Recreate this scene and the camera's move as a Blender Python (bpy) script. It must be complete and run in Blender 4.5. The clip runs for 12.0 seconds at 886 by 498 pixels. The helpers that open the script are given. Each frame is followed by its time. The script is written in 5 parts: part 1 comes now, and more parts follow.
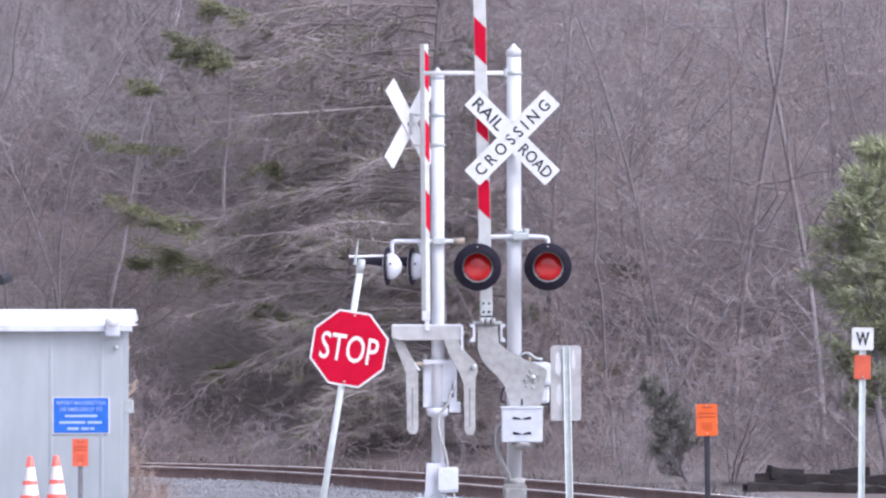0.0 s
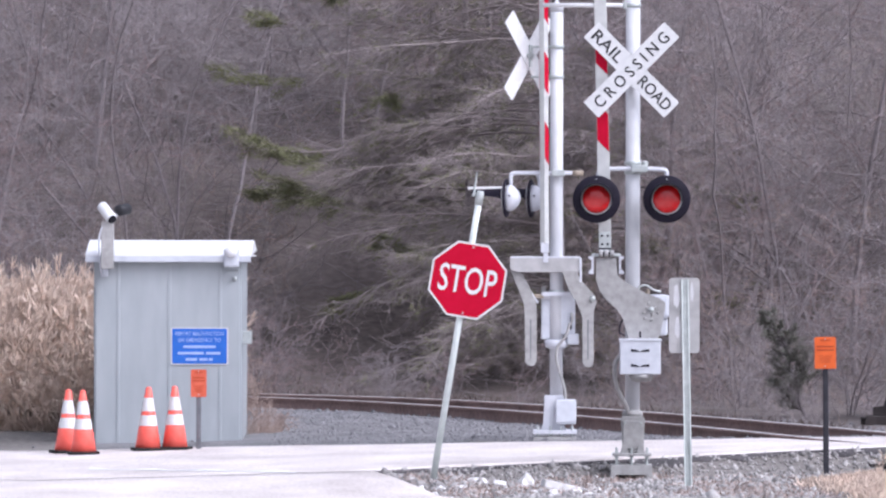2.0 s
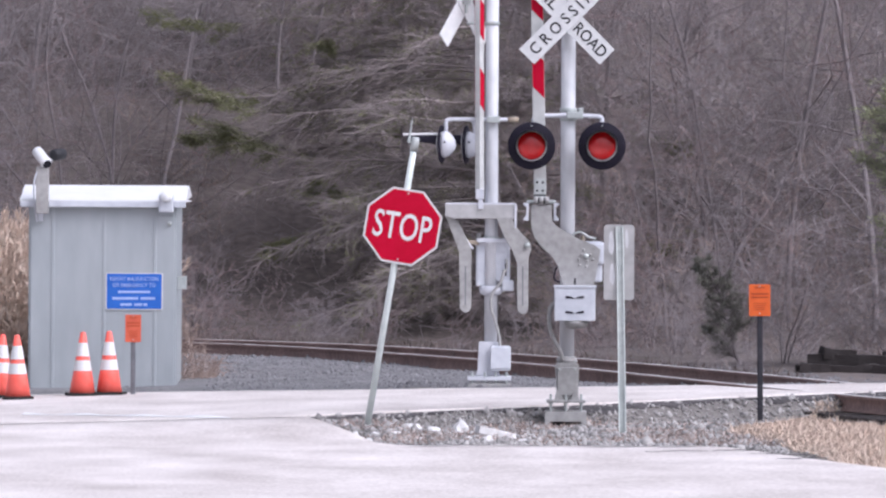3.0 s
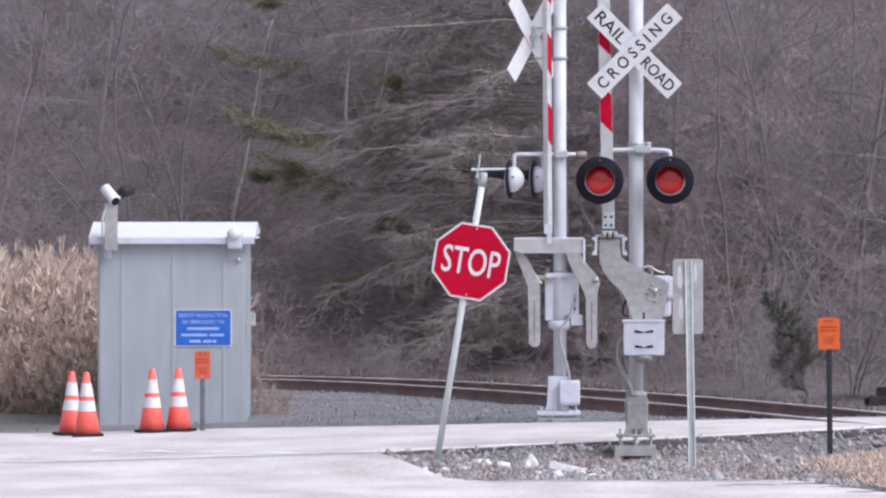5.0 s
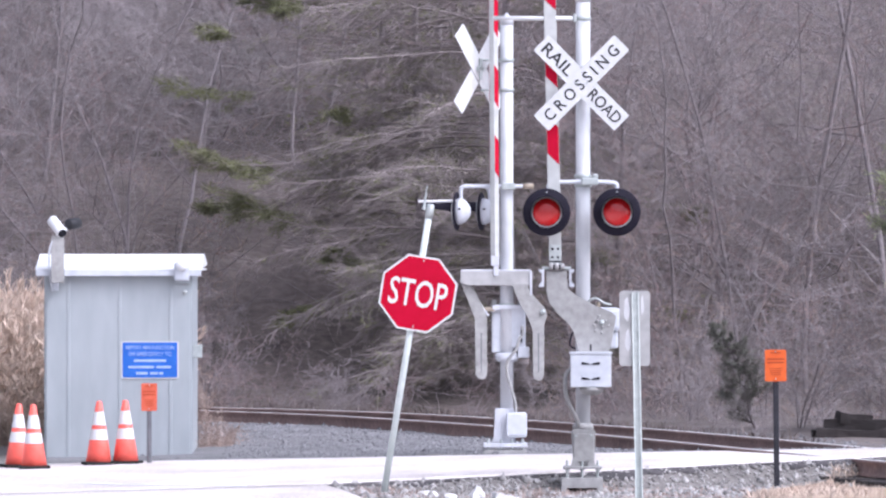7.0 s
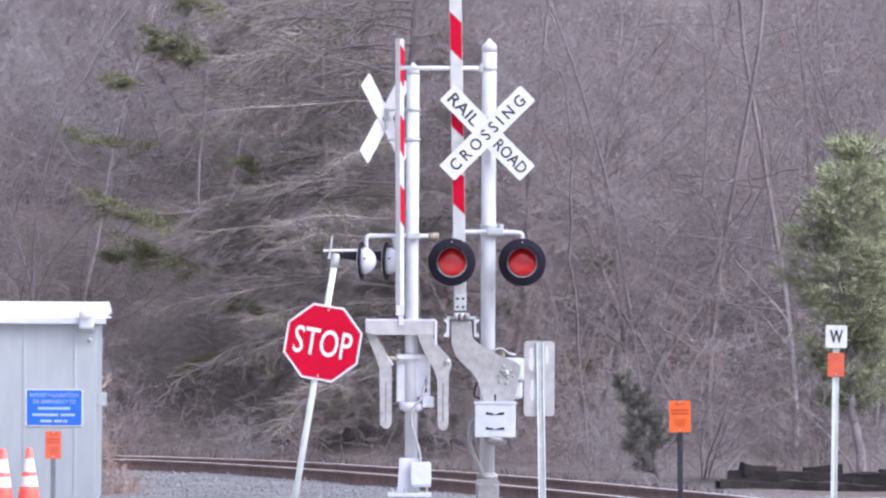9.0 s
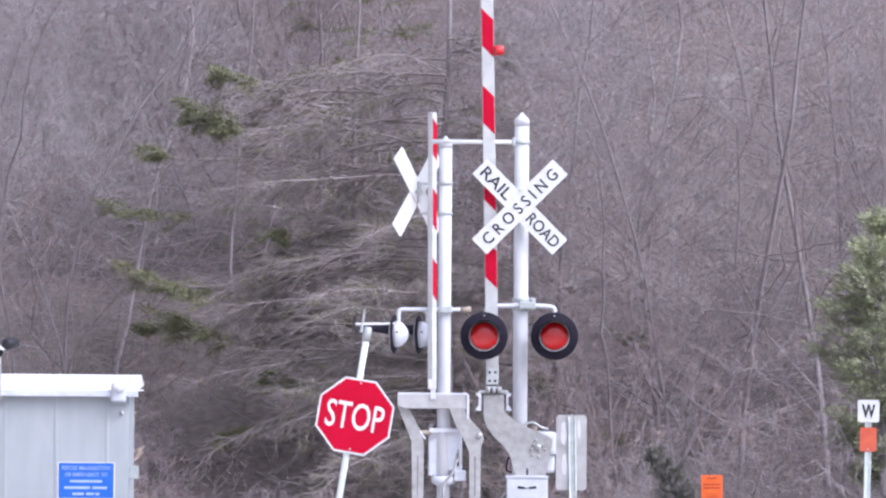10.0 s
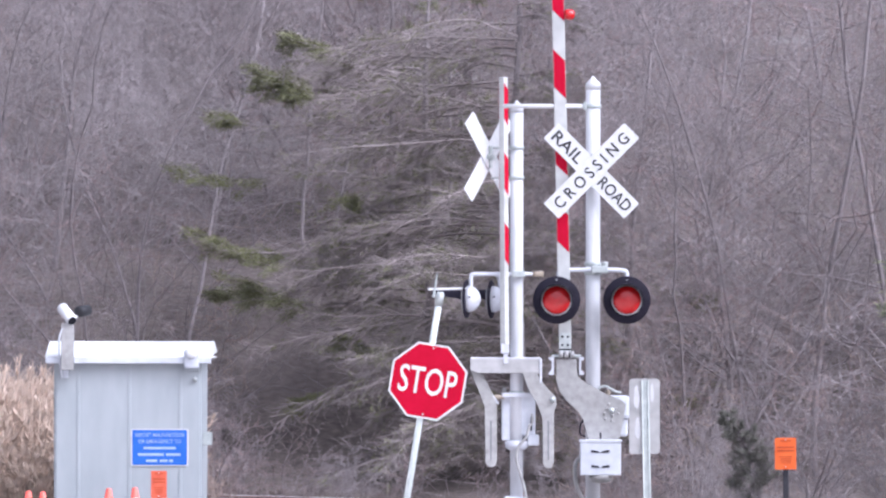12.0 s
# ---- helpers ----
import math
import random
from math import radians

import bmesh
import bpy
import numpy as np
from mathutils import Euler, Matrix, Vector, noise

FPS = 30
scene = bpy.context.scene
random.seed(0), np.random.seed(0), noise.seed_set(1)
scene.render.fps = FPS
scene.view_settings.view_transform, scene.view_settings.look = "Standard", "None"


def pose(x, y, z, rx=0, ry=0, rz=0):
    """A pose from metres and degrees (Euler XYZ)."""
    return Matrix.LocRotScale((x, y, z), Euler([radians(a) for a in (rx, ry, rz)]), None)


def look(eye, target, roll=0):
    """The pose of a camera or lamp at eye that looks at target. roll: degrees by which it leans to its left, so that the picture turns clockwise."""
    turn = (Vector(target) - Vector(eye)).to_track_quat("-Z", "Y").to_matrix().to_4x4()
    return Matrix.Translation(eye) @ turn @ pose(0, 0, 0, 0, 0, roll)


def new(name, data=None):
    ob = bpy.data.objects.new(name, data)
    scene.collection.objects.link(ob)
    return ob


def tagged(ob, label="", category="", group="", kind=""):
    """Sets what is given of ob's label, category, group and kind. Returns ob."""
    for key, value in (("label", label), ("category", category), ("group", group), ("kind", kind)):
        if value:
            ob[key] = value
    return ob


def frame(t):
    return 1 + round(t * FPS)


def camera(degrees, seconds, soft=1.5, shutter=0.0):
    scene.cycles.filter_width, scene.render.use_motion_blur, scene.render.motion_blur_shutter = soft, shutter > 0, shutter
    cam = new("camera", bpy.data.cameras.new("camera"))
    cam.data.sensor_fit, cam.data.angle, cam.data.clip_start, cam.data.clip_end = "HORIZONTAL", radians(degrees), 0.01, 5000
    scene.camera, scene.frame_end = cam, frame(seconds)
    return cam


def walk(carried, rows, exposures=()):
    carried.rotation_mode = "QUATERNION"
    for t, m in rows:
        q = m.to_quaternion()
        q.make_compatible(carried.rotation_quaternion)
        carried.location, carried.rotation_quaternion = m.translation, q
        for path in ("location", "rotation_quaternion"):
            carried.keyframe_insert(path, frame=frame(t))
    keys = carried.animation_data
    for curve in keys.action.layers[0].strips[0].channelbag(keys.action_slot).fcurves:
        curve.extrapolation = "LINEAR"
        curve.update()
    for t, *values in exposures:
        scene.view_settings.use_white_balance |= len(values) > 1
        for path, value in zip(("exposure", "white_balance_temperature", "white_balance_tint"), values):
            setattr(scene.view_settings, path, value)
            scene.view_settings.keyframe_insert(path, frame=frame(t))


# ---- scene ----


# ---------------------------------------------------------------- camera
cam = camera(6.80, 12.0, soft=2.3)
EYE = (0.0, 0.0, 2.6)
# seconds, turn to the left, tilt up, clockwise lean (degrees)
PATH = [
    (0.00, -0.3573, 0.4340, -0.09), (0.10, -0.2967, 0.4274, -0.11), (0.20, -0.2077, 0.4152, -0.13), (0.30, -0.0993, 0.2442, -0.16),
    (0.40, -0.0611, 0.2193, -0.18), (0.50, -0.0493, 0.1887, -0.20), (0.60, -0.0925, 0.1243, -0.20), (0.70, -0.2133, 0.1620, -0.20),
    (0.80, -0.1953, 0.2127, -0.20), (0.90, -0.1945, 0.2255, -0.19), (1.00, -0.1048, -0.0110, -0.18), (1.10, -0.0412, -0.1437, -0.14),
    (1.20, 0.1085, -0.1563, -0.10), (1.30, 0.2379, -0.1063, -0.08), (1.40, 0.3329, -0.0304, -0.06), (1.50, 0.3562, 0.1118, -0.04),
    (1.60, 0.3390, 0.0891, -0.01), (1.70, 0.4278, 0.1328, 0.02), (1.80, 0.5230, 0.1384, 0.04), (1.90, 0.5863, 0.0230, 0.07),
    (2.00, 0.5544, -0.0898, 0.10), (2.10, 0.3889, -0.3138, 0.08), (2.20, 0.1477, -0.3512, 0.06), (2.30, -0.0045, -0.3060, 0.04),
    (2.40, -0.0297, -0.3183, 0.02), (2.50, -0.0000, -0.3038, 0.00), (2.60, 0.0204, -0.3069, 0.08), (2.70, 0.0257, -0.3849, 0.17),
    (2.80, 0.0217, -0.4905, 0.25), (2.90, 0.0553, -0.5654, 0.28), (3.00, 0.0531, -0.5018, 0.31), (3.10, 0.1112, -0.5171, 0.39),
    (3.20, 0.1937, -0.4288, 0.46), (4.80, 0.4479, -0.3457, 0.03), (4.90, 0.5230, -0.3118, 0.01), (5.00, 0.5810, -0.2330, -0.01),
    (5.10, 0.6438, -0.1655, 0.00), (5.20, 0.6511, -0.2083, 0.02), (5.30, 0.6626, -0.1729, 0.04), (5.40, 0.5927, -0.0780, 0.05),
    (5.50, 0.4979, -0.0741, 0.07), (5.60, 0.2813, -0.0531, 0.09), (5.70, 0.1797, 0.0737, 0.11), (5.80, 0.1860, 0.0860, 0.12),
    (5.90, 0.2558, 0.0536, 0.14), (6.00, 0.2348, 0.1652, 0.16), (6.10, 0.2241, 0.0227, 0.11), (6.20, 0.1544, 0.0176, 0.06),
    (6.30, 0.0933, 0.1075, 0.01), (6.40, 0.0299, 0.1848, -0.04), (6.50, 0.0720, 0.2240, -0.09), (6.60, 0.0997, 0.2683, -0.08),
    (6.70, 0.1950, 0.2554, -0.06), (6.80, 0.1953, 0.3169, -0.05), (6.90, 0.2140, 0.3182, -0.03), (7.00, 0.1727, 0.0128, -0.01),
    (7.10, 0.1512, 0.0605, -0.16), (7.20, 0.2308, 0.1715, -0.31), (8.80, -0.5029, 0.2050, 0.45), (8.90, -0.5169, 0.2688, 0.38),
    (9.00, -0.5547, 0.3952, 0.30), (9.10, -0.5991, 0.3336, 0.30), (9.20, -0.6077, 0.4731, 0.30), (9.30, -0.5341, 0.5874, 0.32),
    (9.40, -0.4770, 0.5678, 0.33), (9.50, -0.4295, 0.5121, 0.35), (9.60, -0.3432, 0.5856, 0.37), (9.70, -0.2602, 0.6357, 0.38),
    (9.80, -0.1866, 0.6858, 0.40), (9.90, -0.2073, 0.8826, 0.42), (10.00, -0.3026, 0.9598, 0.43), (10.10, -0.4421, 1.0311, 0.36),
    (10.20, -0.5035, 0.9983, 0.30), (10.30, -0.4705, 0.7981, 0.20), (10.40, -0.3958, 0.4178, 0.09), (10.50, -0.2342, 0.3448, -0.01),
    (10.60, -0.0591, 0.3229, 0.04), (10.70, 0.0217, 0.2301, 0.10), (10.80, 0.0298, 0.2763, 0.14), (10.90, -0.0937, 0.6807, 0.18),
    (11.00, -0.1267, 0.6133, 0.19), (11.10, -0.1600, 0.5688, 0.16), (11.20, -0.2238, 0.5377, 0.13), (11.30, -0.2431, 0.4384, 0.10),
    (11.40, -0.1925, 0.3543, 0.07), (11.50, -0.1356, 0.3528, 0.04), (11.60, 0.1085, 0.2821, 0.04), (11.70, 0.2396, 0.5262, 0.04),
    (11.80, 0.3212, 0.7205, 0.04), (11.90, 0.2906, 0.6722, 0.04), (12.00, 0.2491, 0.6869, 0.05)]
walk(cam, [(t, pose(*EYE, 90 + tilt, 0, turn) @ pose(0, 0, 0, 0, 0, lean)) for t, turn, tilt, lean in PATH],
     exposures=[(t, e, kelvin, 19) for t, e, kelvin in [(0.0, 0.95, 5600), (1.0, 0.86, 5620), (2.0, 0.68, 5730), (3.0, 0.45, 5830), (5.0, 0.38, 5780), (6.0, 0.62, 5730), (7.0, 0.88, 5680), (9.0, 0.98, 5620), (12.0, 1.0, 5620)]])

# ---------------------------------------------------------------- light
world = bpy.data.worlds.new("overcast_sky")
scene.world = world
world.use_nodes = True
wn = world.node_tree
sky = wn.nodes.new("ShaderNodeTexSky")
sky.sky_type = "NISHITA"
sky.sun_disc = False
sky.sun_elevation, sky.sun_rotation = radians(48), radians(126)
sky.air_density, sky.dust_density, sky.ozone_density = 1.0, 4.0, 1.0
soften = wn.nodes.new("ShaderNodeHueSaturation")
soften.inputs["Saturation"].default_value = 0.3
wn.links.new(sky.outputs[0], soften.inputs["Color"])
wn.links.new(soften.outputs[0], wn.nodes["Background"].inputs[0])
wn.nodes["Background"].inputs[1].default_value = 0.12
sun = new("sun", bpy.data.lights.new("sun", "SUN"))
sun.data.energy, sun.data.angle, sun.data.color = 1.5, radians(55), (1.0, 0.97, 0.93)
sun.matrix_world = look((24, -17, 32), (0, 0, 0))


# ---------------------------------------------------------------- materials
def material(name, dark, light, rough=0.7, metal=0.0, grain=20.0, stain=2.0, bump=0.2, spread=0.0, coat=0.0, depth=0.01, stretch=(1, 1, 1)):
    """Two scales of noise between two colours, with relief; spread: how far alike pieces differ."""
    m = bpy.data.materials.new(name)
    m.use_nodes = True
    n, l = m.node_tree.nodes, m.node_tree.links
    b = n["Principled BSDF"]
    b.inputs["Metallic"].default_value = metal
    co = n.new("ShaderNodeTexCoord")
    mp = n.new("ShaderNodeMapping")
    mp.inputs["Scale"].default_value = stretch
    l.new(co.outputs["Object"], mp.inputs["Vector"])
    fine, wide = n.new("ShaderNodeTexNoise"), n.new("ShaderNodeTexNoise")
    for node, size in ((fine, grain), (wide, stain)):
        node.inputs["Scale"].default_value = size
        node.inputs["Detail"].default_value = 5
        l.new(mp.outputs[0], node.inputs["Vector"])
    add = n.new("ShaderNodeMath")
    add.operation = "ADD"
    l.new(fine.outputs["Fac"], add.inputs[0])
    l.new(wide.outputs["Fac"], add.inputs[1])
    last = add
    if spread:
        info, geo = n.new("ShaderNodeObjectInfo"), n.new("ShaderNodeNewGeometry")
        both = n.new("ShaderNodeMath")
        both.operation = "ADD"
        l.new(info.outputs["Random"], both.inputs[0])
        l.new(geo.outputs["Random Per Island"], both.inputs[1])
        mad = n.new("ShaderNodeMath")
        mad.operation = "MULTIPLY_ADD"
        mad.inputs[1].default_value = spread
        l.new(both.outputs[0], mad.inputs[0])
        l.new(last.outputs[0], mad.inputs[2])
        last = mad
    ramp = n.new("ShaderNodeMapRange")
    ramp.inputs["From Min"].default_value = 0.7
    ramp.inputs["From Max"].default_value = 1.3 + 1.6 * spread
    l.new(last.outputs[0], ramp.inputs["Value"])
    mix = n.new("ShaderNodeMix")
    mix.data_type = "RGBA"
    mix.inputs[6].default_value, mix.inputs[7].default_value = (*dark, 1), (*light, 1)
    l.new(ramp.outputs[0], mix.inputs[0])
    l.new(mix.outputs[2], b.inputs["Base Color"])
    rr = n.new("ShaderNodeMapRange")
    rr.inputs["To Min"].default_value, rr.inputs["To Max"].default_value = max(0.05, rough - 0.12), min(1, rough + 0.12)
    l.new(wide.outputs["Fac"], rr.inputs["Value"])
    l.new(rr.outputs[0], b.inputs["Roughness"])
    b.inputs["Coat Weight"].default_value = coat
    if bump:
        bp = n.new("ShaderNodeBump")
        bp.inputs["Strength"].default_value, bp.inputs["Distance"].default_value = bump, depth
        l.new(fine.outputs["Fac"], bp.inputs["Height"])
        l.new(bp.outputs[0], b.inputs["Normal"])
    return m


ASPHALT = material("worn_asphalt", (0.45, 0.40, 0.375), (0.80, 0.745, 0.715), 0.85, 0, 30, 0.9, 0.3, depth=0.004, stretch=(1, 0.5, 1))
SOIL = material("gravelly_soil", (0.11, 0.10, 0.092), (0.26, 0.24, 0.225), 0.95, 0, 12, 0.7, 0.7, depth=0.03)
LITTER = material("leaf_litter", (0.075, 0.06, 0.055), (0.20, 0.165, 0.15), 0.95, 0, 6, 0.5, 0.8, depth=0.05)
BALLAST = material("ballast_stone", (0.065, 0.064, 0.071), (0.28, 0.273, 0.282), 0.9, 0, 18, 3, 0.4, 0.5, depth=0.005)
BED = material("fine_ballast_bed", (0.10, 0.098, 0.102), (0.27, 0.262, 0.267), 0.95, 0, 26, 1.2, 0.9, depth=0.03)
CHIP = material("island_stone", (0.07, 0.065, 0.062), (0.66, 0.63, 0.61), 0.9, 0, 18, 3, 0.4, 0.9, depth=0.005)
ROCK = material("white_rubble", (0.56, 0.54, 0.53), (0.86, 0.84, 0.83), 0.85, 0, 14, 3, 0.6, depth=0.01)
PAINTED = material("silver_painted_steel", (0.50, 0.51, 0.55), (0.68, 0.69, 0.73), 0.5, 0.0, 9, 1.4, 0.08, depth=0.003, stretch=(1, 1, 0.4))
POLE = material("pale_painted_pole", (0.47, 0.48, 0.50), (0.64, 0.64, 0.66), 0.5, 0.0, 9, 1.4, 0.08, depth=0.003, stretch=(1, 1, 0.4))
CASTING = material("weathered_grey_casting", (0.27, 0.265, 0.255), (0.43, 0.42, 0.41), 0.6, 0.1, 14, 2.2, 0.2, depth=0.004)
BOXGREY = material("pale_grey_enclosure", (0.51, 0.53, 0.58), (0.66, 0.68, 0.72), 0.5, 0.05, 10, 2, 0.08, depth=0.003)
GALV = material("galvanised_steel", (0.38, 0.41, 0.40), (0.56, 0.59, 0.575), 0.5, 0.35, 16, 3, 0.12, depth=0.003)
POSTGREEN = material("green_tinged_channel", (0.60, 0.66, 0.63), (0.77, 0.82, 0.79), 0.55, 0.0, 16, 3, 0.12, depth=0.003)
BACKALU = material("dull_aluminium", (0.34, 0.335, 0.33), (0.50, 0.49, 0.485), 0.5, 0.3, 8, 3, 0.06, depth=0.002)
BLOTCH = material("pale_blotch", (0.56, 0.56, 0.57), (0.70, 0.70, 0.71), 0.55, 0.1, 8, 3, 0.06, depth=0.002)
ARMWHITE = material("greyed_white_arm", (0.43, 0.435, 0.425), (0.57, 0.575, 0.56), 0.45, 0, 10, 1.5, 0.04, depth=0.002)
WHITE = material("white_sheeting", (0.60, 0.60, 0.605), (0.73, 0.73, 0.725), 0.4, 0, 12, 1.5, 0.03, depth=0.002)
RED = material("red_sheeting", (0.42, 0.001, 0.020), (0.50, 0.002, 0.030), 0.6, 0, 10, 1.5, 0.03, depth=0.002)
# Black is lifted and tinted purple to stand in for lens flare.
BLACK = material("black_paint", (0.012, 0.010, 0.018), (0.022, 0.019, 0.030), 0.65, 0, 14, 2, 0.06, depth=0.002)
INK = material("black_ink", (0.012, 0.012, 0.014), (0.022, 0.022, 0.024), 0.6, 0, 14, 2, 0)
LENS = material("red_lens", (0.52, 0.008, 0.010), (0.66, 0.015, 0.016), 0.22, 0, 60, 6, 0.25, coat=0.5, depth=0.004)
SHEDWALL = material("pale_blue_grey_panel", (0.355, 0.385, 0.40), (0.43, 0.46, 0.475), 0.5, 0.05, 6, 0.8, 0.05, depth=0.003, stretch=(1, 1, 0.3))
ROOF = material("white_roof_metal", (0.78, 0.78, 0.79), (0.86, 0.86, 0.86), 0.35, 0.0, 6, 1, 0.03, depth=0.003)
BLUE = material("blue_sign_sheet", (0.015, 0.12, 0.52), (0.025, 0.155, 0.60), 0.45, 0, 10, 2, 0.03, depth=0.002)
ORANGE = material("orange_sign_sheet", (0.68, 0.105, 0.012), (0.80, 0.145, 0.022), 0.5, 0, 10, 3, 0.03, depth=0.002)
FADED = material("faded_orange_sheet", (0.52, 0.085, 0.04), (0.64, 0.125, 0.06), 0.6, 0, 10, 3, 0.05, depth=0.002)
RUSTINK = material("dark_red_print", (0.38, 0.050, 0.008), (0.46, 0.07, 0.012), 0.6, 0, 10, 3, 0)
CONE = material("orange_cone_plastic", (0.90, 0.12, 0.085), (0.95, 0.17, 0.13), 0.45, 0, 12, 3, 0.04, depth=0.002)
POSTGREY = material("dull_grey_post", (0.13, 0.135, 0.15), (0.22, 0.225, 0.24), 0.6, 0.1, 16, 3, 0.1, depth=0.002)
POSTBLACK = material("weathered_black_post", (0.022, 0.021, 0.028), (0.045, 0.043, 0.055), 0.7, 0, 16, 3, 0.1, depth=0.002)
RUBBER = material("black_rubber", (0.018, 0.018, 0.018), (0.04, 0.038, 0.036), 0.8, 0, 20, 4, 0.1, depth=0.003)
RAILSIDE = material("rusty_rail", (0.19, 0.125, 0.11), (0.36, 0.245, 0.215), 0.85, 0.2, 16, 2, 0.3, depth=0.004)
# Pale base colour carries the sky sheen of the worn rail tops.
RAILTOP = material("pale_sheen_rail_head", (0.68, 0.65, 0.64), (0.86, 0.83, 0.81), 0.5, 0.1, 16, 2, 0.05, depth=0.002)
TIE = material("creosoted_timber", (0.010, 0.008, 0.008), (0.036, 0.028, 0.027), 0.9, 0, 10, 2, 0.5, 0.3, depth=0.008, stretch=(1, 6, 6))
BARK = material("grey_brown_bark", (0.175, 0.152, 0.155), (0.36, 0.315, 0.32), 0.9, 0, 14, 1.2, 0.4, 0.35, depth=0.01)
# Twig, bough and hemlock tones are lightened and evened in place of haze.
TWIG = material("bare_twigs", (0.205, 0.178, 0.182), (0.405, 0.357, 0.366), 0.85, 0, 3, 0.35, 0, 0.4)
REDTWIG = material("reddish_budding_twigs", (0.215, 0.15, 0.148), (0.435, 0.32, 0.312), 0.85, 0, 3, 0.35, 0, 0.5)
BOUGH = material("dead_hemlock_twigs", (0.225, 0.191, 0.188), (0.385, 0.33, 0.323), 0.9, 0, 3, 0.45, 0, 0.25)
NEEDLE = material("pine_needles", (0.27, 0.30, 0.17), (0.50, 0.52, 0.31), 0.7, 0, 5, 0.9, 0, 0.4)
HEMLOCK = material("hemlock_needles", (0.18, 0.184, 0.10), (0.28, 0.285, 0.15), 0.85, 0, 5, 0.9, 0, 0.25)
CEDAR = material("dull_cedar_foliage", (0.15, 0.15, 0.125), (0.29, 0.285, 0.235), 0.8, 0, 5, 1, 0, 0.4)
REED = material("dry_reed", (0.79, 0.615, 0.495), (0.92, 0.765, 0.645), 0.8, 0, 3, 0.6, 0, 0.08)
STRAW = material("dry_grass_blades", (0.82, 0.65, 0.53), (0.93, 0.79, 0.67), 0.9, 0, 3, 0.8, 0, 0.05)
DEADVINE = material("dry_vine_twigs", (0.24, 0.175, 0.15), (0.48, 0.37, 0.32), 0.9, 0, 4, 1, 0, 0.5)
PRINT = material("faded_pale_print", (0.30, 0.42, 0.78), (0.42, 0.54, 0.86), 0.5, 0, 10, 2, 0)
DRYLEAF = material("dry_tan_vine", (0.33, 0.25, 0.22), (0.58, 0.46, 0.41), 0.9, 0, 4, 1, 0, 0.5)
WEED = material("dull_brown_weeds", (0.12, 0.095, 0.086), (0.23, 0.185, 0.165), 0.9, 0, 4, 1, 0, 0.2)
LINE = material("pale_seam_strip", (0.74, 0.74, 0.74), (0.88, 0.88, 0.88), 0.7, 0, 14, 1.2, 0.1, depth=0.002)
PATCH = material("dark_road_edge", (0.035, 0.032, 0.034), (0.10, 0.09, 0.092), 0.9, 0, 12, 1.2, 0.4, depth=0.01)
DARKGLASS = material("dark_camera_glass", (0.008, 0.008, 0.012), (0.015, 0.015, 0.02), 0.1, 0, 10, 2, 0)
CAMWHITE = material("white_camera_shell", (0.74, 0.74, 0.74), (0.82, 0.82, 0.82), 0.35, 0, 10, 2, 0)
CAMDARK = material("dark_camera_shell", (0.008, 0.008, 0.012), (0.016, 0.016, 0.02), 0.6, 0, 10, 2, 0)
COPPER = material("brassy_fitting", (0.29, 0.24, 0.18), (0.42, 0.36, 0.29), 0.6, 0.1, 12, 3, 0.1, depth=0.003)
for thin in (REED, STRAW):
    n, l = thin.node_tree.nodes, thin.node_tree.links
    glow = n.new("ShaderNodeBsdfTranslucent")
    blend = n.new("ShaderNodeMixShader")
    blend.inputs[0].default_value = 0.12
    l.new(n["Mix"].outputs[2], glow.inputs["Color"])
    l.new(n["Principled BSDF"].outputs[0], blend.inputs[1])
    l.new(glow.outputs[0], blend.inputs[2])
    l.new(blend.outputs[0], n["Material Output"].inputs["Surface"])
for matt in (RED, BLACK, RUBBER):
    matt.node_tree.nodes["Principled BSDF"].inputs["Specular IOR Level"].default_value = 0.12


# ---------------------------------------------------------------- building tools
def mesh_of(bm, name, smooth=False):
    me = bpy.data.meshes.new(name)
    bmesh.ops.recalc_face_normals(bm, faces=bm.faces)
    bm.to_mesh(me)
    bm.free()
    if smooth:
        for p in me.polygons:
            p.use_smooth = True
    return me


def part(name, bm, mat, parent=None, label="", m=None, smooth=False):
    """Links a bmesh or a mesh as one object under a thing or a part."""
    me = bm if isinstance(bm, bpy.types.Mesh) else mesh_of(bm, name, smooth)
    if not me.materials:
        me.materials.append(mat)
    ob = new(name, me)
    if parent is not None:
        ob.parent = parent
    if m is not None:
        ob.matrix_basis = m
    if label:
        tagged(ob, label)
    return ob


def thing(name, m, label, category, group="", kind=""):
    ob = new(name)
    ob.empty_display_size = 0.1
    ob.matrix_basis = m
    return tagged(ob, label, category, group, kind)


def box(x0, x1, y0, y1, z0, z1, bevel=0.0, bm=None):
    bm = bm or bmesh.new()
    made = bmesh.ops.create_cube(bm, size=1)["verts"]
    for v in made:
        v.co = Vector((x0 + (v.co.x + 0.5) * (x1 - x0), y0 + (v.co.y + 0.5) * (y1 - y0), z0 + (v.co.z + 0.5) * (z1 - z0)))
    if bevel:
        edges = list({e for v in made for e in v.link_edges})
        bmesh.ops.bevel(bm, geom=edges, offset=bevel, segments=2, affect="EDGES", profile=0.6)
    return bm


def ring(bm, centre, axis, r, n):
    axis = Vector(axis).normalized()
    side = axis.orthogonal().normalized()
    up = axis.cross(side)
    return [bm.verts.new(Vector(centre) + r * (math.cos(6.28318 * i / n) * side + math.sin(6.28318 * i / n) * up)) for i in range(n)]


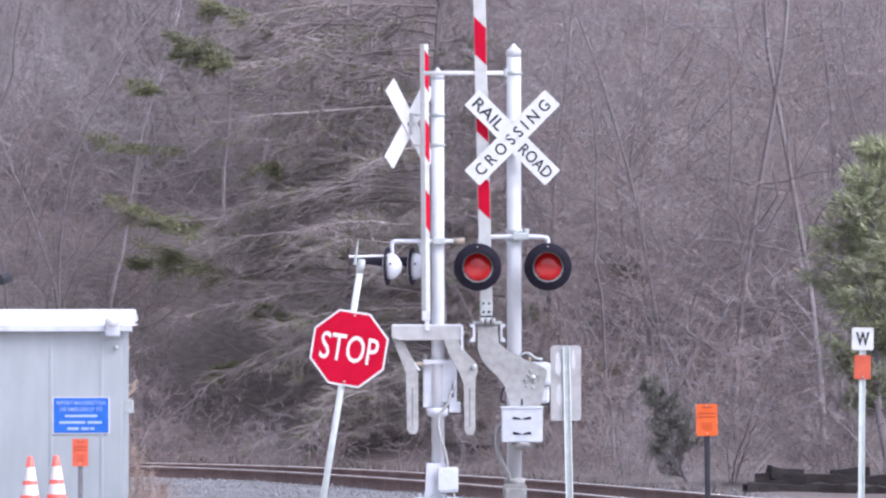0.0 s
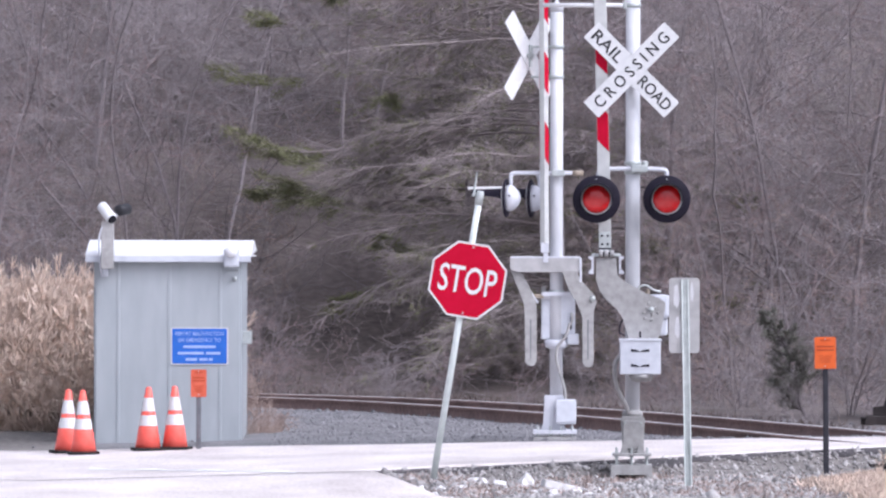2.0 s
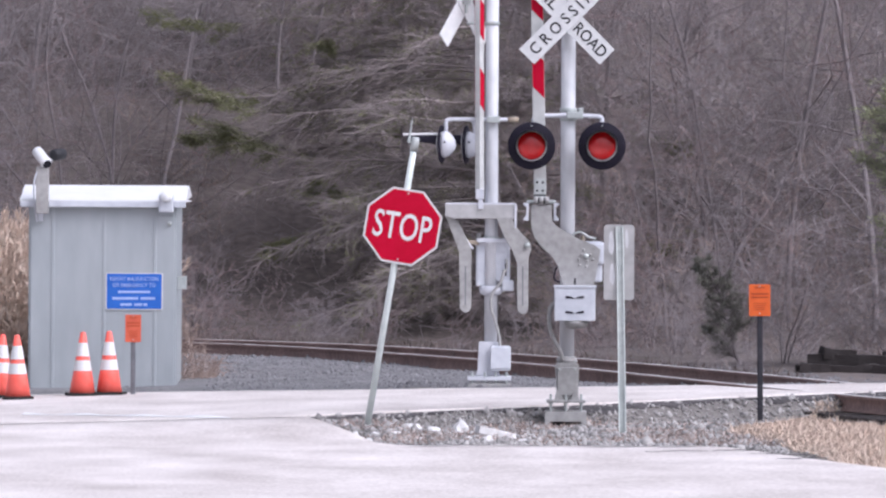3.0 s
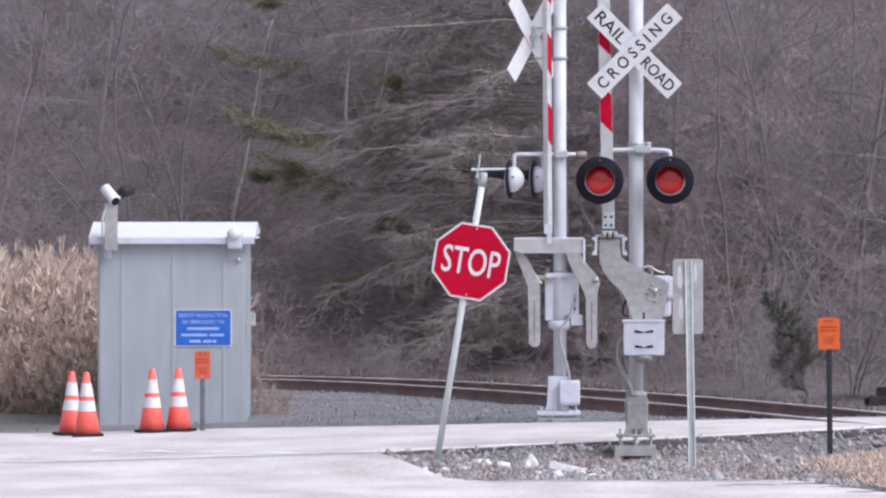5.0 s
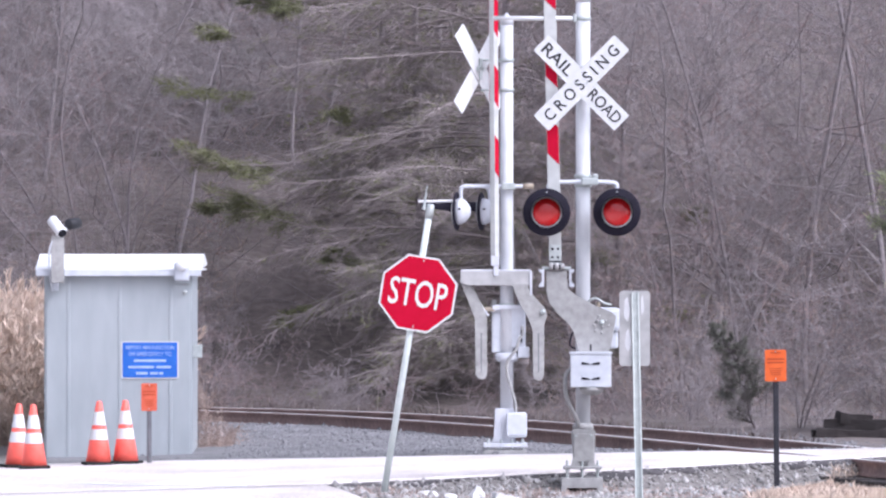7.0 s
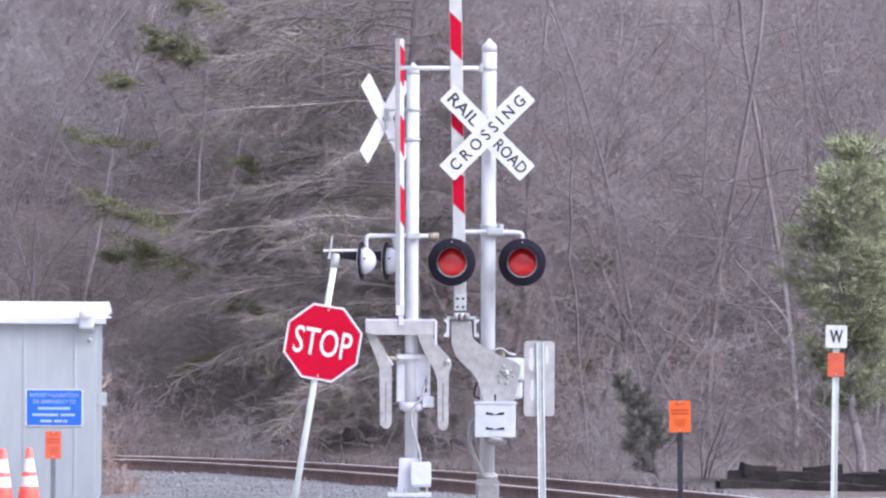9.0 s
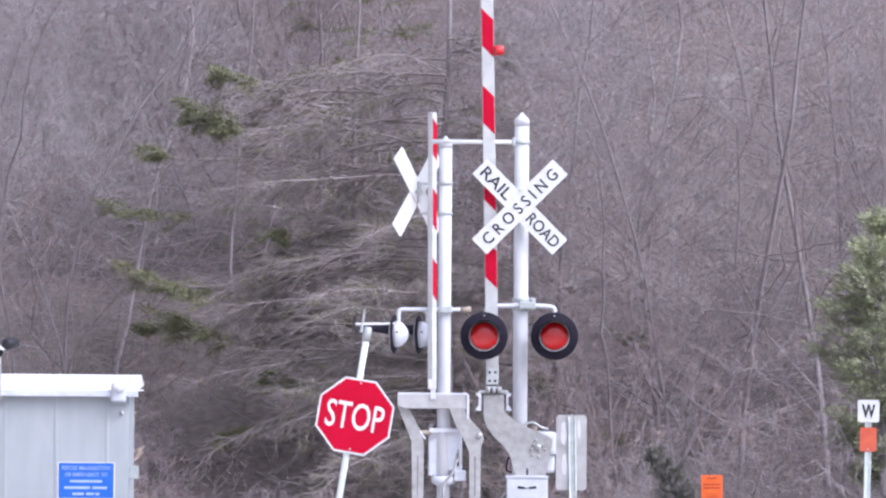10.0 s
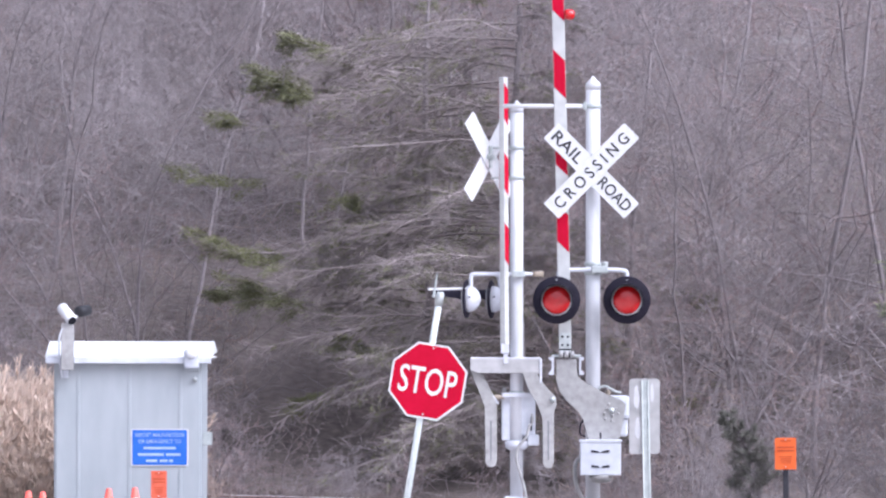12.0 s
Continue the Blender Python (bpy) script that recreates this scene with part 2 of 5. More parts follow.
def lathe(stations, axis=(0, 0, 1), n=20, bm=None, origin=(0, 0, 0), caps=True):
    """A round solid; stations: (distance along the axis, radius)."""
    bm = bm or bmesh.new()
    axis = Vector(axis).normalized()
    rings = [ring(bm, Vector(origin) + axis * d, axis, max(r, 1e-4), n) for d, r in stations]
    for a, b in zip(rings, rings[1:]):
        for i in range(n):
            bm.faces.new((a[i], a[(i + 1) % n], b[(i + 1) % n], b[i]))
    if caps:
        bm.faces.new(rings[0][::-1])
        bm.faces.new(rings[-1])
    return bm


def rod(p, q, r, n=12, bm=None, r2=None):
    p, q = Vector(p), Vector(q)
    return lathe([(0, r), ((q - p).length, r if r2 is None else r2)], q - p, n, bm, p)


def tube(points, r, n=10, steps=6, bm=None):
    """A bent pipe through the points."""
    bm = bm or bmesh.new()
    pts = [Vector(p) for p in points]
    full = [2 * pts[0] - pts[1], *pts, 2 * pts[-1] - pts[-2]]
    line = []
    for a, b, c, d in zip(full, full[1:], full[2:], full[3:]):
        for k in range(steps):
            t = k / steps
            line.append(0.5 * (2 * b + (c - a) * t + (2 * a - 5 * b + 4 * c - d) * t * t + (3 * b - a - 3 * c + d) * t ** 3))
    line.append(pts[-1])
    rings, side = [], None
    for i, p in enumerate(line):
        d = (line[min(i + 1, len(line) - 1)] - line[max(i - 1, 0)]).normalized()
        side = d.orthogonal().normalized() if side is None else (side - d * side.dot(d)).normalized()
        up = d.cross(side)
        rings.append([bm.verts.new(p + r * (math.cos(6.28318 * k / n) * side + math.sin(6.28318 * k / n) * up)) for k in range(n)])
    for a, b in zip(rings, rings[1:]):
        for i in range(n):
            bm.faces.new((a[i], a[(i + 1) % n], b[(i + 1) % n], b[i]))
    bm.faces.new(rings[0][::-1])
    bm.faces.new(rings[-1])
    return bm


def plate(outline, y0, y1, bevel=0.0, bm=None):
    """A plate cut to an outline of (x, z), from y0 to y1."""
    bm = bm or bmesh.new()
    front = [bm.verts.new((x, y0, z)) for x, z in outline]
    back = [bm.verts.new((x, y1, z)) for x, z in outline]
    faces = [bm.faces.new(front), bm.faces.new(back[::-1])]
    n = len(outline)
    for i in range(n):
        bm.faces.new((front[i], back[i], back[(i + 1) % n], front[(i + 1) % n]))
    if bevel:
        bmesh.ops.bevel(bm, geom=list({e for f in faces for e in f.edges}), offset=bevel, segments=2, affect="EDGES")
    return bm


def rounded(w, h, r, n=4):
    out = []
    for cx, cz, a0 in ((w / 2 - r, h / 2 - r, 0), (-w / 2 + r, h / 2 - r, 90), (-w / 2 + r, -h / 2 + r, 180), (w / 2 - r, -h / 2 + r, 270)):
        for k in range(n + 1):
            a = radians(a0 + 90 * k / n)
            out.append((cx + r * math.cos(a), cz + r * math.sin(a)))
    return out


def lettering(text, height, width, mat, parent, m, name="lettering", bold=0.0):
    """Raised letters, centred, of a given height and width, facing -y."""
    cu = bpy.data.curves.new("letters", "FONT")
    cu.body, cu.align_x, cu.align_y, cu.extrude, cu.offset = text, "CENTER", "CENTER", 0.002, bold
    cu.resolution_u = 3
    tmp = new("letters", cu)
    me = bpy.data.meshes.new_from_object(tmp.evaluated_get(bpy.context.evaluated_depsgraph_get()))
    bpy.data.objects.remove(tmp)
    co = np.zeros(len(me.vertices) * 3)
    me.vertices.foreach_get("co", co)
    co = co.reshape(-1, 3)
    lo, hi = co.min(0), co.max(0)
    flat = np.zeros_like(co)
    flat[:, 0] = (co[:, 0] - (lo[0] + hi[0]) / 2) * width / (hi[0] - lo[0])
    flat[:, 2] = (co[:, 1] - (lo[1] + hi[1]) / 2) * height / (hi[1] - lo[1])
    flat[:, 1] = -co[:, 2]
    me.vertices.foreach_set("co", flat.ravel())
    me.name = name
    me.materials.clear()
    return part(name, me, mat, parent, m=m)


def bars(rows, mat, parent, m, name="print_bar"):
    """Writing too small to read, as bars: (x, z, width, height)."""
    for x, z, w, h in rows:
        part(name, box(x - w / 2, x + w / 2, -0.002, 0.002, z - h / 2, z + h / 2), mat, parent, m=m)


def strands(name, p, q, r0, r1, sides=3):
    """One mesh of many thin tapered sticks; p, q: their ends, r0, r1: their radii."""
    p, q, r0, r1 = np.asarray(p, float), np.asarray(q, float), np.asarray(r0, float), np.asarray(r1, float)
    d = q - p
    d /= np.linalg.norm(d, axis=1, keepdims=True) + 1e-9
    ref = np.where(np.abs(d[:, 2:3]) > 0.9, np.array([[1.0, 0, 0]]), np.array([[0, 0, 1.0]]))
    a = np.cross(d, ref)
    a /= np.linalg.norm(a, axis=1, keepdims=True) + 1e-9
    b = np.cross(d, a)
    n = len(p)
    rows = []
    for k in range(sides):
        w = math.cos(6.28318 * k / sides) * a + math.sin(6.28318 * k / sides) * b
        rows.append(p + w * r0[:, None])
        rows.append(q + w * r1[:, None])
    verts = np.stack(rows, 1).reshape(-1, 3)
    base = (np.arange(n) * 2 * sides)[:, None]
    faces = []
    for k in range(sides):
        j = (k + 1) % sides
        faces.append(base + np.array([[2 * k, 2 * j, 2 * j + 1, 2 * k + 1]]))
    faces = np.stack(faces, 1).reshape(-1, 4)
    return quads(name, verts, faces)


def quads(name, verts, faces, smooth=False):
    me = bpy.data.meshes.new(name)
    k = faces.shape[1]
    me.vertices.add(len(verts))
    me.vertices.foreach_set("co", np.ascontiguousarray(verts, dtype=np.float32).ravel())
    me.loops.add(len(faces) * k)
    me.loops.foreach_set("vertex_index", np.ascontiguousarray(faces, dtype=np.int32).ravel())
    me.polygons.add(len(faces))
    me.polygons.foreach_set("loop_start", np.arange(0, len(faces) * k, k, dtype=np.int32))
    me.update(calc_edges=True)
    me.validate()
    if smooth:
        for p in me.polygons:
            p.use_smooth = True
    return me


# ---------------------------------------------------------------- ground, road, track
def smooth(a, b, x):
    t = min(1, max(0, (x - a) / (b - a)))
    return t * t * (3 - 2 * t)


def road_z(x):
    return min(0.34, max(-0.02, 0.15 + 0.03 * x))


def road_top(x, y):
    n, f = road_near(x), road_far(x)
    return road_z(x) + -0.015 * min(1, max(0, (y - n) / (f - n)))


def road_near(x):
    return 79.9 + 0.65 * max(-1.6, min(8, x))


def road_far(x):
    return 88.8 - 0.45 * max(-4, min(8, x))


def spit_front(x):
    """Front edge of the stony spit between the two roads."""
    return 73.6 + 5.0 * smooth(-0.5, -1.5, x) - 3.5 * smooth(2.6, 3.7, x) - min(14, 4.2 * max(0, x - 3.6)) + 0.12 * math.sin(3.1 * x) + 0.07 * math.sin(7.7 * x + 1)


# one rail of the curving track; the other lies a gauge beyond it
RAIL = [(8.6, 64), (6.7, 73), (4.78, 80.7), (3.42, 86.0), (2.25, 91.0), (0.9, 96.2), (-0.65, 101.0), (-2.35, 105.2), (-4.3, 108.0), (-7, 110), (-11, 111.5), (-16, 112.5)]


def glide(points, steps):
    pts = [np.array(p, float) for p in points]
    full = [2 * pts[0] - pts[1], *pts, 2 * pts[-1] - pts[-2]]
    out = []
    for a, b, c, d in zip(full, full[1:], full[2:], full[3:]):
        for k in range(steps):
            t = k / steps
            out.append(0.5 * (2 * b + (c - a) * t + (2 * a - 5 * b + 4 * c - d) * t * t + (3 * b - a - 3 * c + d) * t ** 3))
    out.append(pts[-1])
    return np.array(out)


LINE_NEAR = glide(RAIL, 8)
way = np.gradient(LINE_NEAR, axis=0)
way /= np.linalg.norm(way, axis=1, keepdims=True)
ACROSS = np.stack([way[:, 1], -way[:, 0]], 1)
LINE_FAR = LINE_NEAR + 1.5 * ACROSS
LINE_MID = LINE_NEAR + 0.75 * ACROSS
RAIL_TOP = 0.30


def ground_z(x, y):
    n, f = road_near(x), road_far(x)
    if y < n:
        spit = smooth(-1.7, -0.9, x)
        z = spit * road_z(x) * smooth(n - 0.75, n - 0.05, y) + (1 - spit) * road_z(x) * smooth(74, n, y)
        z += 0.10 * math.exp(-((x + 0.8) / 0.5) ** 2 - ((y - 77.2) / 1.3) ** 2)
        if x > -1.2 and spit_front(x) < y < n - 0.6:
            z += 0.02 * noise.noise((x * 2, y * 0.8, 0))
    elif y < f:
        z = road_top(x, y)
    else:
        z = road_top(x, f) + (0.125 - road_top(x, f)) * smooth(f, f + 5, y)
        if abs(x - 0.5) < 1.0 and y < 92:
            z = max(z, 0.17)
    if y > 92:
        z += 0.03 * noise.noise((x * 0.7, y * 0.5, 3))
    if y > 111:
        z += 0.27 * (y - 111) * smooth(111, 122, y) + 0.35 * noise.noise((x * 0.15, y * 0.12, 5)) * smooth(111, 120, y)
    return z


def sheet(name, xs, ys, height, mat):
    verts = np.array([(x, y, height(x, y)) for y in ys for x in xs])
    w = len(xs)
    idx = np.array([[j * w + i, j * w + i + 1, (j + 1) * w + i + 1, (j + 1) * w + i] for j in range(len(ys) - 1) for i in range(w - 1)])
    return part(name, quads(name, verts, idx, True), mat)


xs = np.unique(np.concatenate([np.linspace(-900, -40, 9), np.linspace(-40, -12, 15), np.linspace(-12, 12, 161), np.linspace(12, 40, 15), np.linspace(40, 900, 9)]))
ys = np.unique(np.concatenate([np.linspace(-600, 40, 9), np.linspace(40, 70, 16), np.linspace(70, 95, 160), np.linspace(95, 125, 61), np.linspace(125, 260, 55)]))


def ground_all(x, y):
    z = ground_z(x, y)
    if y > 170:
        z = ground_z(x, 170) + 0.12 * (y - 170)
    return z - 0.005


tagged(sheet("ground", xs, ys, ground_all, SOIL), "brown gravelly soil and leaf-strewn wooded slope", "ground", kind="structure")
def strip(name, xs, near, far, height, mat, rows=14, thick=0.03):
    verts = []
    for x in xs:
        a, b = near(x), far(x)
        for k in range(rows + 1):
            y = a + (b - a) * k / rows
            verts.append((x, y, height(x, y)))
        verts.append((x, b, height(x, b) - thick))
        verts.insert(len(verts) - rows - 2, (x, a, height(x, a) - thick))
    w = rows + 3
    idx = np.array([[i * w + k, (i + 1) * w + k, (i + 1) * w + k + 1, i * w + k + 1] for i in range(len(xs) - 1) for k in range(w - 1)])
    return part(name, quads(name, np.array(verts), idx), mat)


def wobble(x, s):
    return 0.05 * math.sin(2.3 * x + s) + 0.03 * math.sin(6.1 * x + 2 * s) + 0.02 * math.sin(17 * x)


rx = np.linspace(-30, 30, 241)
road = strip("road", rx, lambda x: road_near(x) + wobble(x, 1), lambda x: road_far(x) + wobble(x, 2), lambda x, y: road_top(x, y) + 0.03, ASPHALT)
tagged(road, "sun-bleached asphalt road rising to the level crossing", "road", kind="structure")
fx = np.linspace(-30, 30, 241)


def front_far(x):
    return min(road_near(x) - 0.1, spit_front(x)) if x > -1.5 else road_near(x) - 0.03


road2 = strip("road_side", fx, lambda x: 30, lambda x: front_far(x) + wobble(x, 3) * (x > -1.5), lambda x, y: max(0.0, ground_z(x, y)) + 0.018 + 0.012 * smooth(-1.2, -1.8, x), ASPHALT, rows=60)
tagged(road2, "pale worn asphalt of the joining side road", "road", kind="structure")


def rail_mesh(line):
    shape = [(-0.07, 0), (0.07, 0), (0.07, 0.012), (0.012, 0.035), (0.012, 0.135), (0.036, 0.15), (0.036, 0.178), (-0.036, 0.178), (-0.036, 0.15), (-0.012, 0.135), (-0.012, 0.035), (-0.07, 0.012)]
    n = len(shape)
    verts, faces = [], []
    for (x, y), (nx, ny) in zip(line, ACROSS):
        verts += [(x + nx * a, y + ny * a, RAIL_TOP - 0.182 + b) for a, b in shape]
    for i in range(len(line) - 1):
        faces += [(i * n + k, i * n + (k + 1) % n, (i + 1) * n + (k + 1) % n, (i + 1) * n + k) for k in range(n)]
    return quads("rail", np.array(verts), np.array(faces))


def head_mesh(line):
    verts, faces = [], []
    for (x, y), (nx, ny) in zip(line, ACROSS):
        verts += [(x + nx * a, y + ny * a, b) for a, b in ((-0.034, RAIL_TOP - 0.012), (-0.03, RAIL_TOP), (0.03, RAIL_TOP), (0.034, RAIL_TOP - 0.012))]
    for i in range(len(line) - 1):
        faces += [(i * 4 + k, i * 4 + k + 1, (i + 1) * 4 + k + 1, (i + 1) * 4 + k) for k in range(3)]
    return quads("rail_head", np.array(verts), np.array(faces))


floor = strip("ground_wood_floor", np.linspace(-60, 60, 300), lambda x: float(np.interp(x, LINE_FAR[::-1, 0], LINE_FAR[::-1, 1])) + 1.7 + 6 * wobble(x, 5) + 0.5 * math.sin(1.3 * x), lambda x: 230.0, lambda x, y: ground_all(x, y) + 0.02, LITTER, rows=150, thick=0.02)
tagged(floor, "brown leaf litter on the slope under bare trees", "forest floor", kind="structure")


track = thing("railway_track", pose(0, 0, 0), "curving single railway track with rusty rails on grey ballast", "railway track", kind="structure")
for line in (LINE_NEAR, LINE_FAR):
    r = part("rail", rail_mesh(line), RAILSIDE, track, "rusty steel rail")
    part("rail_head", head_mesh(line), RAILTOP, r, "worn rail top with its sky sheen painted pale")


# ---------------------------------------------------------------- stones, sleepers, road edge
def scatter(name, spots, sizes, rng, mat):
    """Many small angular stones as one mesh."""
    ico = np.array([(1.0, 0, 0), (-1, 0, 0), (0, 1, 0), (0, -1, 0), (0, 0, 1), (0, 0, -1)])
    tri = np.array([(0, 2, 4), (2, 1, 4), (1, 3, 4), (3, 0, 4), (2, 0, 5), (1, 2, 5), (3, 1, 5), (0, 3, 5)])
    n = len(spots)
    v = np.repeat(ico[None], n, 0) * rng.uniform(0.7, 1.3, (n, 6, 1)) * rng.uniform(0.6, 1.3, (n, 1, 3))
    a = rng.uniform(0, 6.28, n)
    b = rng.uniform(-0.8, 0.8, n)
    x, y, z = v[..., 0], v[..., 1], v[..., 2]
    y, z = y * np.cos(b)[:, None] - z * np.sin(b)[:, None], y * np.sin(b)[:, None] + z * np.cos(b)[:, None]
    x, y = x * np.cos(a)[:, None] - y * np.sin(a)[:, None], x * np.sin(a)[:, None] + y * np.cos(a)[:, None]
    v = np.stack([x, y, z], 2) * sizes[:, None, None] + spots[:, None, :]
    f = tri[None] + (np.arange(n) * 6)[:, None, None]
    return part(name, quads(name, v.reshape(-1, 3), f.reshape(-1, 3)), mat)


rng = np.random.default_rng(5)
spots = []
while len(spots) < 15000:
    x, y = rng.uniform(-1.5, 5.5), rng.uniform(70, 84)
    if spit_front(x) + 0.1 * rng.random() < y < road_near(x) - 0.05 and (x < 3.3 or y > 80.3 or rng.random() < 0.06):
        spots.append((x, y, ground_z(x, y) + 0.004))
sizes = np.clip(rng.lognormal(-4.1, 0.5, len(spots)), 0.01, 0.07)
tagged(scatter("gravel", np.array(spots), sizes, rng, CHIP), "mixed grey and tan gravel on the spit between roads", "gravel", kind="stuff")


def off_track(x, y):
    d = (LINE_MID[:, 0] - x) ** 2 + (LINE_MID[:, 1] - y) ** 2
    return math.sqrt(d.min())


bed = strip("ground_ballast_bed", np.linspace(-5.2, 6, 90), lambda x: road_far(x) - 0.1, lambda x: float(np.interp(x, LINE_FAR[::-1, 0], LINE_FAR[::-1, 1])) + 1.6, lambda x, y: ground_z(x, y) + 0.012, BED, rows=40, thick=0.02)
tagged(bed, "grey crushed stone bed beside and under the track", "ballast bed", kind="structure")
spots = []
while len(spots) < 13000:
    x, y = rng.uniform(-6, 7), rng.uniform(86, 112)
    if y < road_far(x) + 0.1:
        continue
    d = off_track(x, y)
    if d < 3.2 or (x > -3.0 and y < np.interp(x, LINE_NEAR[::-1, 0], LINE_NEAR[::-1, 1])) or rng.random() < 0.05:
        spots.append((x, y, ground_z(x, y) + 0.008))
sizes = np.clip(rng.lognormal(-3.85, 0.3, len(spots)), 0.013, 0.05)
tagged(scatter("track_ballast", np.array(spots), sizes, rng, BALLAST), "grey crushed stone ballast along the railway track", "ballast", kind="stuff")

# Dark strip puts the shade of the road's crumbled lip into colour.
edge = strip("trim_road_edge", np.linspace(-1.5, 9, 160), lambda x: road_near(x) - 0.22 + 2 * wobble(x, 7), lambda x: road_near(x) + 0.10, lambda x, y: (ground_z(x, y) if y < road_near(x) - 0.03 else road_z(x)) + 0.016, PATCH, rows=6, thick=0.02)
tagged(edge, "crumbled asphalt lip along the road edge, its shade painted dark", "road edge", kind="structure")
# Pale strip paints in a seam of brightness across the asphalt.
line = strip("trim_edge_line", np.linspace(-4.7, -2.3, 60), lambda x: 79.0 - 1.35 * (x + 2.5) + wobble(x, 4), lambda x: 79.45 - 1.35 * (x + 2.5) + wobble(x, 9) + 0.25 * math.sin(9 * x), lambda x, y: max(ground_z(x, y) + 0.02, road_top(x, y) + 0.03) + 0.006, LINE, rows=2, thick=0.004)
tagged(line, "pale strip painted for a seam of brightness on the asphalt", "road marking", kind="structure")

for k, (x0, x1, y0, d) in enumerate(((2.55, 3.25, 72.5, 0.16), (2.9, 3.6, 71.6, 0.12), (3.1, 3.75, 70.6, 0.14), (1.9, 2.5, 72.2, 0.08))):
    crack = strip("trim_pavement_crack", np.linspace(x0, x1, 24), lambda x: y0 + 3 * wobble(x * 2, k), lambda x: y0 + 3 * wobble(x * 2, k) + d * math.sin(3.14 * (x - x0) / (x1 - x0)) + 0.01, lambda x, y: max(0.0, ground_z(x, y)) + 0.022, PATCH, rows=2, thick=0.003)
    tagged(crack, "dark crack and crumbled patch in the pavement", "crack", kind="structure")

tie = box(-1.3, 1.3, -0.115, 0.115, -0.17, 0.0, 0.012)
tie_mesh = mesh_of(tie, "sleeper")
for p, q, a in zip(LINE_MID, LINE_MID[1:], ACROSS):
    seg = float(np.linalg.norm(q - p))
    n = max(1, round(seg / 0.55))
    for k in range(n):
        c = p + (q - p) * k / n
        if 66 < c[1] and not road_near(c[0]) - 0.3 < c[1] < road_far(c[0]) + 0.3:
            part("sleeper", tie_mesh, TIE, track, "", pose(c[0], c[1], RAIL_TOP - 0.183, 0, 0, math.degrees(math.atan2(a[1], a[0]))))

# pale broken rubble
def rubble(name, m, size, seed, flat, label, mat):
    bm = bmesh.new()
    bmesh.ops.create_icosphere(bm, subdivisions=2, radius=1)
    for v in bm.verts:
        d = v.co.normalized()
        k = 0.8 + 0.35 * noise.noise(d * 1.3 + Vector((seed, 0, 0))) + 0.15 * noise.noise(d * 3.1 + Vector((0, seed, 0)))
        v.co = Vector((d.x * size * k, d.y * size * k * 0.8, max(-0.3, d.z) * size * k * flat))
    return tagged(part(name, bm, mat, None, "", m), label, "rubble", "broken pale rubble")


for i, (x, y, s, f) in enumerate([(-0.40, 77.4, 0.21, 0.3), (-0.16, 77.2, 0.12, 0.55), (0.12, 77.2, 0.15, 0.95), (0.2, 75.6, 0.08, 0.6), (0.39, 74.9, 0.085, 0.9), (0.62, 75.3, 0.12, 0.4), (0.74, 74.9, 0.09, 0.35), (-0.55, 76.0, 0.08, 0.5), (-0.75, 75.7, 0.07, 0.6), (-0.95, 75.9, 0.07, 0.5), (0.0, 75.4, 0.07, 0.4), (-0.28, 75.4, 0.06, 0.5), (0.35, 78.6, 0.10, 0.3), (0.1, 78.9, 0.07, 0.5), (1.0, 75.1, 0.05, 0.6), (-1.05, 77.0, 0.07, 0.5), (-0.8, 74.9, 0.05, 0.6), (0.85, 76.2, 0.06, 0.6), (-0.62, 77.3, 0.10, 0.3), (0.27, 76.2, 0.06, 0.6)]):
    rubble("broken_stone", pose(x, y, ground_z(x, y) + 0.02 * f, 0, 0, 47 * i), s, 3.7 * i, f, "pale broken stone lying in the gravel", ROCK)
plank = thing("broken_slab", pose(0.52, 76.0, ground_z(0.52, 76) + 0.05, 0, 13, 8), "pale broken concrete slab lying on gravel", "rubble")
part("slab", box(-0.24, 0.24, -0.15, 0.15, -0.05, 0.03, 0.012), ROCK, plank)


# ---------------------------------------------------------------- crossing signals
def crossbuck(parent, m, worded, slant=45, length=1.22):
    """Two crossed white blades; faces -y."""
    lab = "white blade of the crossed sign"
    a = part("crossbuck_blade", plate(rounded(length, 0.229, 0.012), -0.004, 0.004), WHITE, parent, lab, m @ pose(0, -0.004, 0, 0, slant, 0))
    b = part("crossbuck_blade", plate(rounded(length, 0.229, 0.012), -0.004, 0.004), WHITE, parent, lab, m @ pose(0, -0.018, 0, 0, -slant, 0))
    if worded:
        lettering("RAIL", 0.128, 0.40, INK, a, pose(-0.355, -0.0055, 0), bold=0.012)
        lettering("ROAD", 0.128, 0.43, INK, a, pose(0.355, -0.0055, 0), bold=0.012)
        lettering("C R O S S I N G", 0.128, 1.06, INK, b, pose(0, -0.0055, 0), bold=0.012)
    part("bracket", box(-0.07, 0.07, 0.006, 0.03, -0.025, 0.025, 0.004), GALV, parent, "", m)
    part("bracket", box(-0.025, 0.025, 0.006, 0.03, -0.13, 0.13, 0.004), GALV, parent, "", m)
    for dx, dz in ((-0.06, 0), (0.06, 0), (0, 0.17), (0, -0.17)):
        part("bolt", lathe([(0, 0.011), (0.012, 0.011), (0.016, 0.006)], (0, -1, 0), 8, None, (dx, -0.022, dz)), GALV, parent, "", m)


